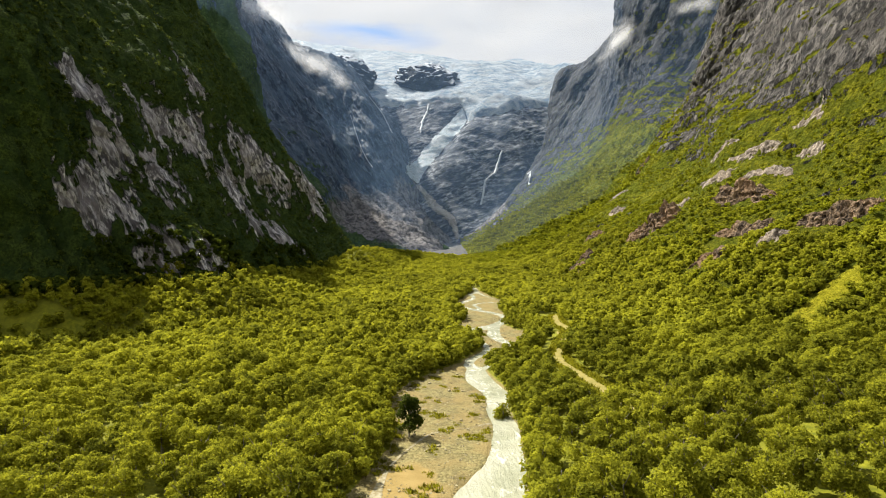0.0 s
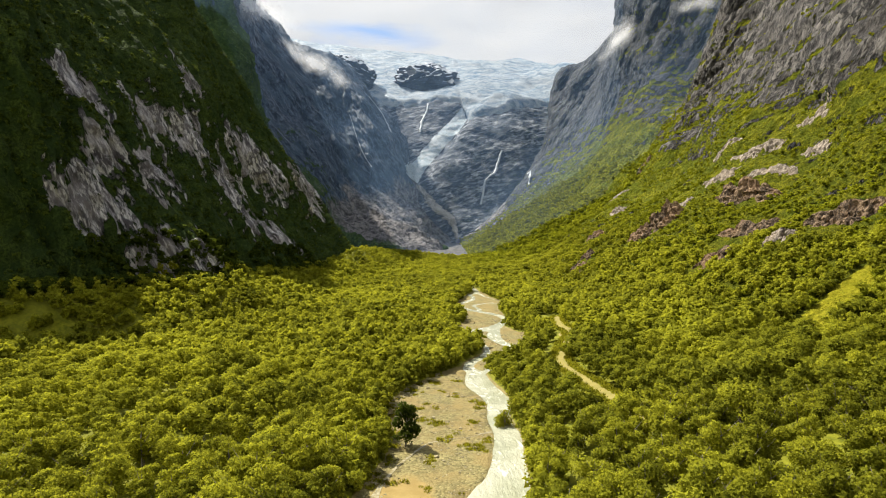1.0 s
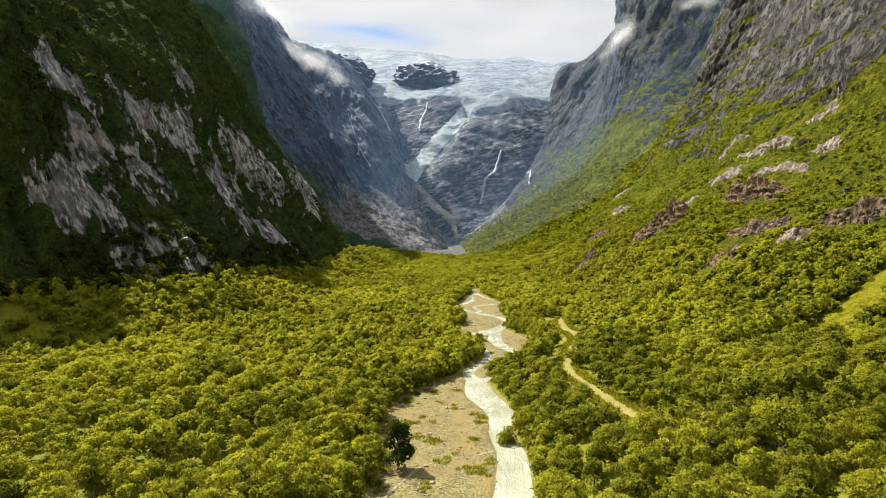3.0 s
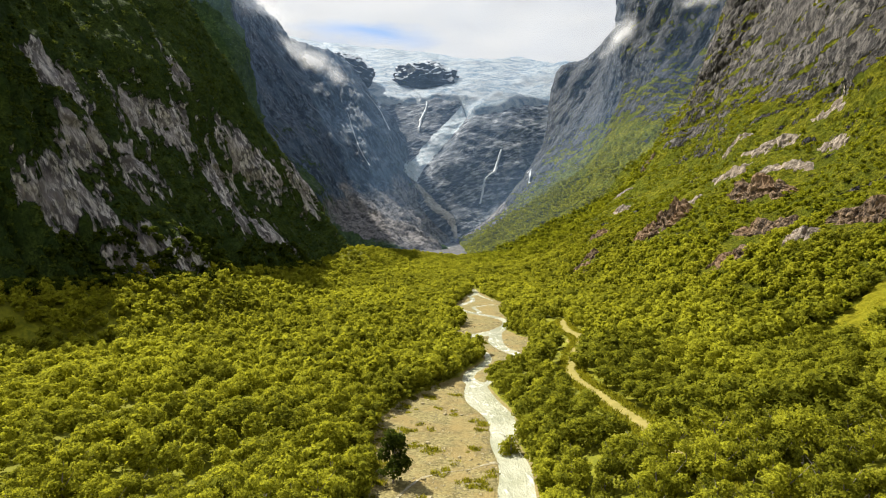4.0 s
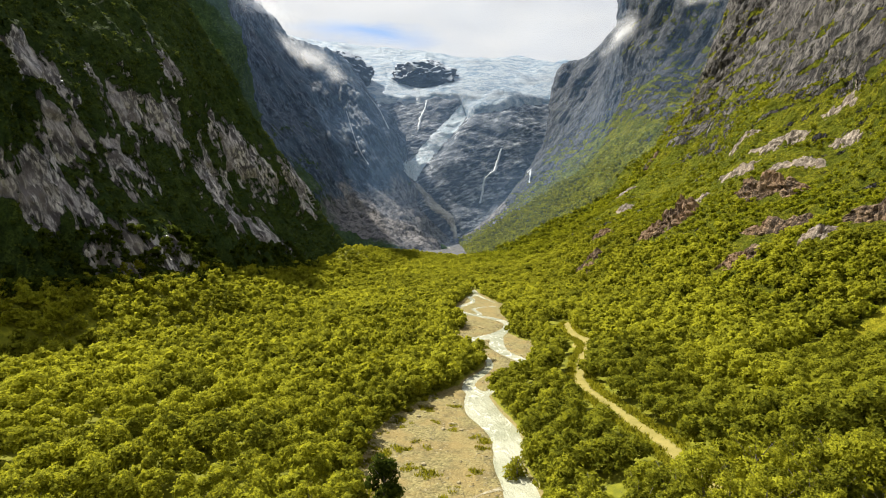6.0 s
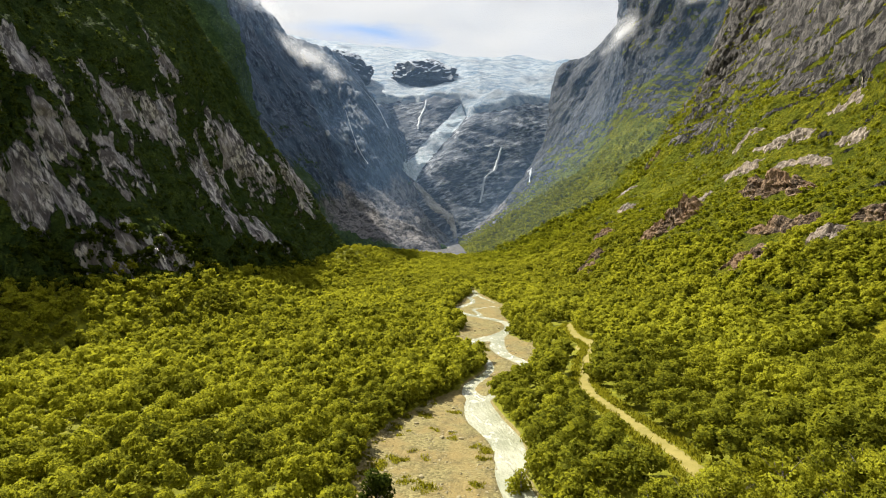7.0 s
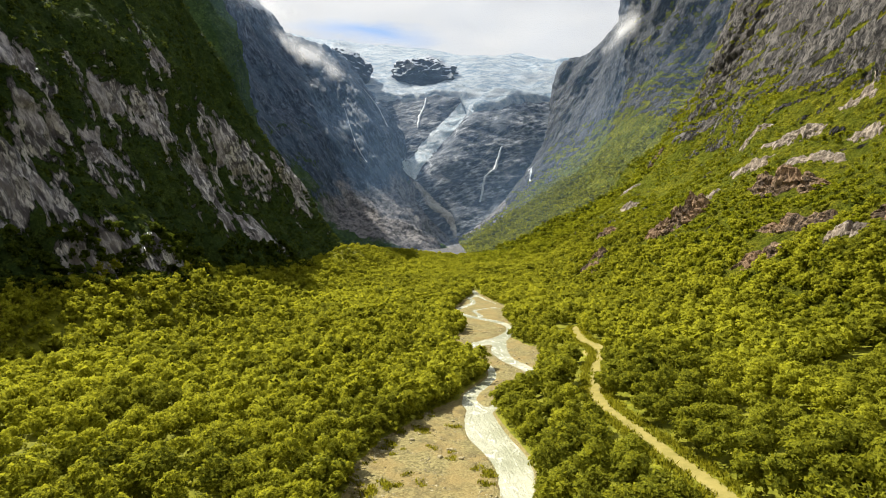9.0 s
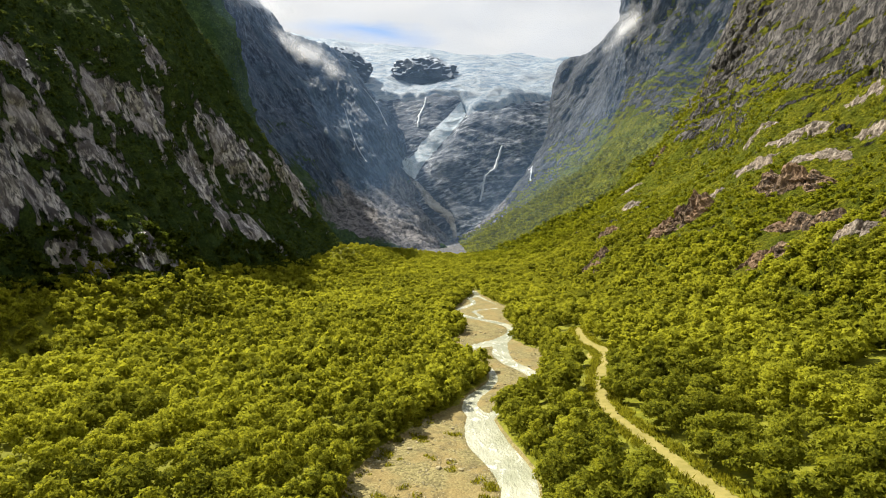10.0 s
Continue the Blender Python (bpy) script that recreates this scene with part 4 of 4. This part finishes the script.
def tube(points, radii, sides=6):
    """A tapered limb round a line of points."""
    p, q = np.asarray(points, float), []
    a = np.linspace(0, 2 * math.pi, sides, endpoint=False)
    for at, r in zip(p, radii):
        q.append(at + np.stack([np.cos(a) * r, np.sin(a) * r, 0 * a], -1))
    i = np.arange(len(p) * sides).reshape(len(p), sides)
    faces = np.stack([i[:-1], np.roll(i[:-1], -1, 1), np.roll(i[1:], -1, 1), i[1:]], -1).reshape(-1, 4)
    return np.concatenate(q), faces


def trunk_mesh(name, rng, height, radius):
    verts, faces, base = [], [], 0
    lines = [([(0, 0, -0.4), (0.08, 0.05, height * 0.35), (0.15, -0.1, height * 0.62), (0.1, 0, height * 0.9)], (0.16, 0.12, 0.08, 0.02))]
    for k in range(5):
        a, h = rng.uniform(0, 6.28), height * rng.uniform(0.25, 0.6)
        e = radius * rng.uniform(0.5, 0.85)
        lines.append(([(0.1, 0, h), (0.5 * e * math.cos(a), 0.5 * e * math.sin(a), h + 0.5 * e), (e * math.cos(a), e * math.sin(a), h + 1.1 * e)], (0.07, 0.045, 0.015)))
    for pts, radii in lines:
        v, f = tube(pts, radii)
        verts.append(v)
        faces.append(f + base)
        base += len(v)
    return mesh_from(name, np.concatenate(verts), np.concatenate(faces), BARK)


def tri_mesh(name, tufts, material):
    n = len(tufts)
    me = mesh_from(name, tufts[:, :3].reshape(-1, 3), np.arange(n * 3).reshape(-1, 3), material)
    me.normals_split_custom_set(np.repeat(tufts[:, 3], 3, axis=0))
    return me


def make_tree(name, rng, height, radius, n, leaf, label, size=0.34, low=0.16, lobes=9):
    root = new(name)
    tagged(root, label, "tree", "trees of the valley floor")
    part("trunk", trunk_mesh("trunk", rng, height, radius), root)
    part("crown", tri_mesh("crown", crown_mesh(rng, n, size, height, radius, height * low, lobes), leaf), root)
    return root


rng = np.random.default_rng(7)


def open_ground(x, y):
    """How far a place lies from water, gravel, track and the grass clearings (below 0: within)."""
    d = np.minimum(np.where(y < 470, on_water(x, y), 9.0) - 0.6, on_bar(x, y) - 1.0)
    d = np.minimum(d, np.where(y > 96, along(TRACK, x + 1.7, y) - 2.9, on_track(x, y)))
    return np.minimum(d, 6 * open_glade(x, y))


def off_rocks(x, y):
    """True where no outcrop lies, nor the ground just below one."""
    ok = np.ones(np.shape(x), bool)
    for cx, cy, length, deep, high, facing, *_ in LEDGES:
        fx, fy = math.cos(radians(facing)), math.sin(radians(facing))
        u, v = -(x - cx) * fy + (y - cy) * fx, (x - cx) * fx + (y - cy) * fy
        ok &= (u / (0.46 * length)) ** 2 + ((v - 2.0) / (1.0 * deep + 4.0)) ** 2 > 1
    return ok


def scatter(x0, x1, y0, y1, step):
    gx, gy = np.meshgrid(np.arange(x0, x1, step), np.arange(y0, y1, step))
    gx, gy = gx.ravel(), gy.ravel()
    return gx + rng.uniform(-0.48, 0.48, gx.size) * step, gy + rng.uniform(-0.48, 0.48, gy.size) * step


def plant(name, places, templates, material, label, sizes, category="trees"):
    """Many crowns joined into one growth."""
    out = []
    for k, base in enumerate(templates):
        mine = places[k::len(templates)]
        if not len(mine):
            continue
        a = rng.uniform(0, 6.28, len(mine))
        s = rng.uniform(*sizes, len(mine)) * mine[:, 3]
        w = s * rng.uniform(0.85, 1.25, len(mine))
        grow, shift = np.stack([w, w, s], -1)[:, None, None], mine[:, None, None, :3]
        turn = np.zeros((len(mine), 3, 3))
        turn[:, 0, 0], turn[:, 0, 1], turn[:, 1, 0], turn[:, 1, 1], turn[:, 2, 2] = np.cos(a), np.sin(a), -np.sin(a), np.cos(a), 1
        b = np.einsum("kpi,tij->tkpj", base, turn)
        b[:, :, :3] = b[:, :, :3] * grow + shift
        out.append(b.reshape(-1, 4, 3))
    return tagged(new(name, tri_mesh(name, np.concatenate(out), material)), label, category, kind="stuff")


def floor_places():
    x, y = scatter(-200, 175, 38, 790, 4.15)
    keep = (np.abs(x) < 0.80 * y + 8) & (y > np.where(x > 20, 38, 56)) & (x < 150 + 60 * fbm(x / 40, y / 40, 0 * x, 3, 0.6, 90))
    keep &= x > np.interp(y, FOOT_Y, FOOT_X, left=-400) - 4
    x, y = x[keep], y[keep]
    keep = (open_ground(x, y) > 0) & off_rocks(x, y)
    x, y = x[keep], y[keep]
    gap = fbm(x / 16, y / 16, 0 * x, 3, 0.6, 91)
    keep = gap > -0.58
    x, y = x[keep], y[keep]
    z = np.array([drop(a, b, GROUNDS[:3])[0] for a, b in zip(x, y)])
    grove = 0.88 + 0.5 * fbm(x / 24, y / 24, 0 * x, 3, 0.6, 95)
    high = np.interp(z, [15, 60], [1, 0.55])
    p = np.stack([x, y, z, np.clip(grove, 0.55, 1.25) * high], 1)
    return p[np.argsort(p[:, 1], kind="stable")]


def behind_places():
    x, y = scatter(-75, 75, -45, 56, 3.4)
    keep = (open_ground(x, y) > 0) & ((y < 38) | (x <= 21))
    x, y = x[keep], y[keep]
    return np.stack([x, y, floor_height(x, y), np.full(x.size, 0.9)], 1)


PLACES = floor_places()
TREE_LABEL = "leafy yellow-green mountain birch in a dense valley wood"
templates = [make_tree("birch_tree", rng, h, r, 1900, LEAF if k % 3 else LEAF_DARK, TREE_LABEL, 0.22, 0.16, 18) for k, (h, r) in enumerate(((6.6, 2.9), (5.8, 3.1), (7.4, 2.8), (5.4, 2.6), (6.2, 3.3), (4.8, 2.7)))]
for k, (x, y, z, s) in enumerate(PLACES[:300]):
    s = s * rng.uniform(0.8, 1.15)
    m = pose(x, y, z - 0.1, 0, 0, rng.uniform(0, 360)) @ Matrix.Diagonal((s * rng.uniform(0.9, 1.15), s, s, 1))
    if k < len(templates):
        templates[k].matrix_basis = m
    else:
        mine = templates[::3] if rng.random() < (0.62 if x > 12 else 0.22) else [t for i, t in enumerate(templates) if i % 3]
        copy_thing(mine[k % len(mine)], Matrix.Identity(4)).matrix_basis = m
rest = PLACES[300:]
shapes = ((6.6, 2.9), (5.8, 3.1), (7.4, 2.8), (5.4, 2.6), (6.2, 3.3), (4.8, 2.7))
for name, near, far, n, size in (("near_wood", 0, 165, 700, 0.33), ("middle_wood", 165, 290, 220, 0.62), ("far_wood", 290, 900, 62, 1.05)):
    mine = rest[(rest[:, 1] >= near) & (rest[:, 1] < far)]
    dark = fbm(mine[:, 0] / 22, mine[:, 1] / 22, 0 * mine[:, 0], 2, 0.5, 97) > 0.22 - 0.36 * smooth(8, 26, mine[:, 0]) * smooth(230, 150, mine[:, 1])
    crowns = [crown_mesh(rng, n, size, h, r, 0.7, 14) for h, r in shapes]
    plant(name, mine[~dark], crowns, LEAF, "dense yellow-green birch wood on the valley floor", (0.8, 1.15))
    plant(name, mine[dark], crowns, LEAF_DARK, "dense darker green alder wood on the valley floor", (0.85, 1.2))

plant("near_wood", behind_places(), [crown_mesh(rng, 110, 0.75, h, r, 0.7) for h, r in shapes], LEAF, "dense yellow-green birch wood on the valley floor", (0.8, 1.15))


def bank_places():
    """Low willows and birches that lean over the water and the rim of the gravel."""
    out = []
    for y in np.arange(58, 430, 0.55):
        rim = np.interp(y, BAR_Y, BAR_RIGHT)
        wet = [arm[k, 0] + arm[k, 2] for arm in [RIVER] + BRAIDS for k in np.flatnonzero(np.abs(arm[:, 1] - y) < 1.2)]
        left = min([np.interp(y, BAR_Y, BAR_LEFT)] + [arm[k, 0] - arm[k, 2] for arm in [RIVER] for k in np.flatnonzero(np.abs(arm[:, 1] - y) < 1.2)])
        for x in (max([rim] + wet) + rng.uniform(0.5, 3.2), left - rng.uniform(0.7, 3.0)):
            if rng.random() < 0.62:
                z = drop(x, y, [ground])[0]
                out.append((x, y, z - 0.2, rng.uniform(0.35, 0.75)))
    return np.array(out)


plant("bank_scrub", bank_places(), [crown_mesh(rng, 170, 0.52, h, r, 0.0) for h, r in shapes[:4]], LEAF_DARK, "dark green willow scrub leaning over the river bank", (0.8, 1.15), "shrubs")


def slope_places():
    x, y = scatter(60, 330, 110, 1150, 3.3)
    keep = (x < 0.85 * y + 10) & off_rocks(x, y)
    x, y = x[keep], y[keep]
    out = []
    patch = fbm(x / 26, y / 40, 0 * x, 3, 0.6, 99)
    for a, b, f in zip(x, y, patch):
        if b < 790 and (a < 105 or open_glade(a, b) < 0):
            continue
        z, n = drop(a, b, [ground, right_wall, right_far])
        if n.z > 0.62 and f > np.interp(z, [40, 110, 190], [-0.3, -0.14, 0.12]):
            out.append((a, b, z, np.interp(z, [30, 150], [0.72, 0.5])))
    return np.array(out)


def far_slope_places():
    """Clumps of scrub on the green slopes far up the valley."""
    x, y = scatter(40, 430, 620, 1240, 5.2)
    patch = fbm(x / 30, y / 45, 0 * x, 3, 0.6, 199)
    out = []
    for a, b, f in zip(x, y, patch):
        z, n = drop(a, b, [ground, right_wall, right_far])
        if z > 0 and n.z > 0.5 and f > np.interp(z, [60, 200, 300], [-0.45, 0.0, 0.3]):
            out.append((a, b, z - 0.3, np.interp(z, [40, 250], [1.0, 0.7])))
    return np.array(out)


bushes = [crown_mesh(rng, 36, 0.95, 4.4, 2.6, 0.1) for _ in range(5)]
plant("far_hillside_scrub", far_slope_places(), [crown_mesh(rng, 22, 1.5, 5.0, 3.0, 0.1, 6) for _ in range(4)], HILL, "low green scrub far up the mountainside", (0.7, 1.25), "shrubs")
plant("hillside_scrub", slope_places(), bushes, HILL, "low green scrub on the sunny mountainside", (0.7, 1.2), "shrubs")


def cliff_places():
    """Scrub that hangs in the left cliff, on its ledges and below its slabs."""
    me = left_near.data
    n = len(me.vertices)
    co, no, bare = np.empty(n * 3), np.empty(n * 3), np.empty(n)
    me.vertices.foreach_get("co", co)
    me.vertices.foreach_get("normal", no)
    me.attributes["bare"].data.foreach_get("value", bare)
    co, no = co.reshape(-1, 3), no.reshape(-1, 3)
    ok = (bare < 0.30) & (no[:, 2] > 0.12) & (co[:, 0] > -300) & (co[:, 2] > 12)
    pick = np.flatnonzero(ok)
    pick = rng.choice(pick, min(4200, len(pick)), replace=False)
    return np.concatenate([co[pick] - np.array([0, 0, 0.8]), np.full((len(pick), 1), 0.62)], 1)


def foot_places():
    """Tall scrub where the cliff meets the floor; its dark leaf colour holds the shade."""
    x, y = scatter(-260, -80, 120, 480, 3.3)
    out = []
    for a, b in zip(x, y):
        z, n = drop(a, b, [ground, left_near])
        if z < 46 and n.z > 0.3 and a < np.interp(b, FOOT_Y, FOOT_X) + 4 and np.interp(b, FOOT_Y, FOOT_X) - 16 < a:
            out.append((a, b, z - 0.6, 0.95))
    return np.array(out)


plant("foot_scrub", foot_places(), [crown_mesh(rng, 60, 0.85, 5.6, 2.6, 0.1) for _ in range(4)], ALDER_AND_FOOT_SHADE, "wood at the foot of the cliff, shade put into its leaf colour", (0.8, 1.2), "trees")
plant("cliff_scrub", cliff_places(), bushes, SHADE_SCRUB, "scrub clinging to the cliff, shade put into its dark green", (0.6, 1.1), "shrubs")

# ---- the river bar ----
alder = make_tree("alder_bush", rng, 8.0, 2.4, 2600, ALDER_AND_FOOT_SHADE, "lone dark green alder bush on the gravel bar", 0.24, -0.05, 26)
alder.matrix_basis = pose(-6.0, 103, drop(-6.0, 103, [ground])[0])
willow = make_tree("willow_bush", rng, 3.6, 2.1, 1200, LEAF, "pale green willow bush at the water's edge", 0.2, -0.2, 22)
willow.matrix_basis = pose(12.0, 116.5, drop(12.0, 116.5, [ground])[0] + 0.1)


def cobble_material():
    m = Nodes("river cobbles", 0.85, 0.3)
    each = m.math("ADD", m.math("MULTIPLY", m.geo.outputs["Random Per Island"], 0.8), m.math("MULTIPLY", m.noise(4.0, 5, 0.7), 0.3))
    return m.done(m.mix(each, (0.15, 0.125, 0.06), (0.42, 0.365, 0.21)))


COBBLE = cobble_material()


def build_stones():
    """Cobbles strewn over the gravel."""
    x, y = rng.uniform(-16, 40, 26000), rng.uniform(62, 300, 26000)
    keep = (on_bar(x, y) < 0.6) & (on_water(x, y) > -0.3) & (fbm(x / 6, y / 9, 0 * x, 3, 0.6, 111) > 0.02)
    x, y = x[keep][:9000], y[keep][:9000]
    d = np.array([(1, 0, 0), (-0.5, 0.85, 0), (-0.55, -0.8, 0), (0.1, 0.1, 0.55), (0.05, 0, -0.6)])
    f = np.array([(0, 1, 3), (1, 2, 3), (2, 0, 3), (1, 0, 4), (2, 1, 4), (0, 2, 4)])
    r = 0.09 + 0.24 * rng.random(len(x)) ** 3
    z = np.array([drop(a, b, [ground])[0] for a, b in zip(x, y)])
    a = rng.uniform(0, 6.28, len(x))
    v = d[None] * r[:, None, None] * rng.uniform(0.7, 1.3, (len(x), 5, 1))
    p = np.stack([v[..., 0] * np.cos(a)[:, None] - v[..., 1] * np.sin(a)[:, None], v[..., 0] * np.sin(a)[:, None] + v[..., 1] * np.cos(a)[:, None], v[..., 2]], -1)
    p = p + np.stack([x, y, z + 0.1 * r], -1)[:, None]
    faces = (f[None] + 5 * np.arange(len(x))[:, None, None]).reshape(-1, 3)
    return tagged(new("cobbles", mesh_from("cobbles", p.reshape(-1, 3), faces, COBBLE, False)), "grey-brown river cobbles strewn over the gravel bar", "stones", kind="stuff")


build_stones()


def shallow_material():
    m = Nodes("shallow silty water", 0.25, 0.5)
    n = m.noise(1.2, 6, 0.65)
    return m.done(m.mix(m.ranged(n, 0.35, 0.65), (0.24, 0.195, 0.09), (0.40, 0.36, 0.24)), m.bump(n, 0.4, 0.1))


SHALLOW = shallow_material()


def build_rivulet():
    """A shallow side stream that crosses the bar to the river."""
    line = catmull([(-9, 72, 1.2), (-8.6, 84, 0.4), (-6.8, 93, 0.25), (-4.4, 100, 0.22), (-2, 105, 0.22), (2, 107.5, 0.2), (5.5, 109, 0.2), (9.5, 112, 0.5)], 90)
    side = np.gradient(line[:, :2], axis=0)
    side = np.stack([side[:, 1], -side[:, 0]], -1) / np.linalg.norm(side, axis=1)[:, None]
    s = np.linspace(-1, 1, 7)
    w = line[:, 2] * (1 + 0.5 * fbm(np.arange(90) * 0.3, 0 * line[:, 0], 0 * line[:, 0], 3))
    x, y = (line[:, k, None] + side[:, k, None] * s * w[:, None] for k in (0, 1))
    z = np.array([drop(a, b, [ground])[0] for a, b in zip(x.ravel(), y.ravel())]).reshape(x.shape) + 0.05
    return tagged(new("rivulet", sheet("rivulet", np.stack([x, y, z], -1), SHALLOW, True)), "shallow side stream across the gravel bar", "stream", kind="structure")


build_rivulet()


def blades(places, n, high, spread):
    """Grass tufts: leaning blades, three corners each, with their normals."""
    out = []
    for x, y, z, s in places:
        a, d = rng.uniform(0, 6.28, n), rng.random(n) ** 0.5 * spread * s
        at = np.stack([x + np.cos(a) * d, y + np.sin(a) * d, np.full(n, z - 0.05)], -1)
        tip = at + np.stack([rng.normal(size=n) * 0.2, rng.normal(size=n) * 0.2, high * rng.uniform(0.5, 1.2, n)], -1) * s
        b = rng.uniform(0, 6.28, n)
        off = np.stack([np.cos(b), np.sin(b), 0 * b], -1) * 0.10 * s
        up = np.tile((0.0, 0.0, 1.0), (n, 1)) + 0.3 * rng.normal(size=(n, 3))
        out.append(np.stack([at - off, at + off, tip, up / np.linalg.norm(up, axis=1)[:, None]], 1))
    return np.concatenate(out)


GRASS = leaf_material("bar grass", (0.09, 0.10, 0.008), (0.33, 0.31, 0.02), 2.0)


def grass_places():
    x, y = rng.uniform(-14, 10, 3000), rng.uniform(62, 168, 3000)
    near = on_bar(x, y)
    patch = fbm(x / 5, y / 7, 0 * x, 3, 0.6, 121)
    keep = (near < 0.8) & (on_water(x, y) > 0.6) & (patch > np.where(near > -1.5, 0.0, 0.24))
    x, y = x[keep], y[keep]
    return [(a, b, drop(a, b, [ground])[0], rng.uniform(0.5, 1.2)) for a, b in zip(x, y)]


tagged(new("bar_grass", tri_mesh("bar_grass", blades(grass_places(), 34, 0.5, 0.7), GRASS)), "yellow-green grass tufts on the gravel bar", "grass", kind="stuff")


def verge_places():
    """Tall grass along both sides of the track."""
    k = rng.integers(0, len(TRACK), 2600)
    side, off = rng.choice((-1, 1), 2600), rng.uniform(0.3, 1.9, 2600)
    x, y = TRACK[k, 0] + side * (TRACK[k, 2] + off), TRACK[k, 1] + rng.uniform(-1, 1, 2600)
    keep = (y > 60) & (y < 320)
    return [(a, b, drop(a, b, [ground, right_wall])[0], rng.uniform(0.6, 1.3)) for a, b in zip(x[keep], y[keep])]


tagged(new("verge_grass", tri_mesh("verge_grass", blades(verge_places(), 14, 0.55, 0.8), GRASS)), "bright yellow-green grass beside the dirt track", "grass", kind="stuff")


def build_boulders():
    """Larger stones of the river bar, each its own thing."""
    bases = []
    for k in range(4):
        d = ball(10, 7)
        q = d / np.max(np.abs(d), axis=2, keepdims=True) ** 0.5
        q = q * (1 + 0.4 * fbm(q[..., 0] + 5 * k, q[..., 1], q[..., 2], 2, 0.5, 140 + k))[..., None] * np.array([1, 0.8, 0.6])
        q[-1] = q[0]
        me = mesh_from("boulder", q.reshape(-1, 3), grid_quads(10, 7), COBBLE, False)
        bases.append(me)
    x, y = rng.uniform(-12, 34, 4000), rng.uniform(66, 290, 4000)
    keep = (on_bar(x, y) < 0.2) & (on_water(x, y) > -0.5) & (fbm(x / 7, y / 10, 0 * x, 2, 0.5, 131) > 0.12)
    for a, b in list(zip(x[keep], y[keep]))[:150]:
        r = 0.18 + 0.34 * rng.random() ** 3
        ob = new("boulder", bases[int(rng.integers(4))])
        ob.matrix_basis = pose(a, b, drop(a, b, [ground])[0] + 0.15 * r, 0, 0, rng.uniform(0, 360)) @ Matrix.Scale(r, 4)
        tagged(ob, "pale brown boulder lying on river gravel", "boulder", "boulders of the river bar")


build_boulders()
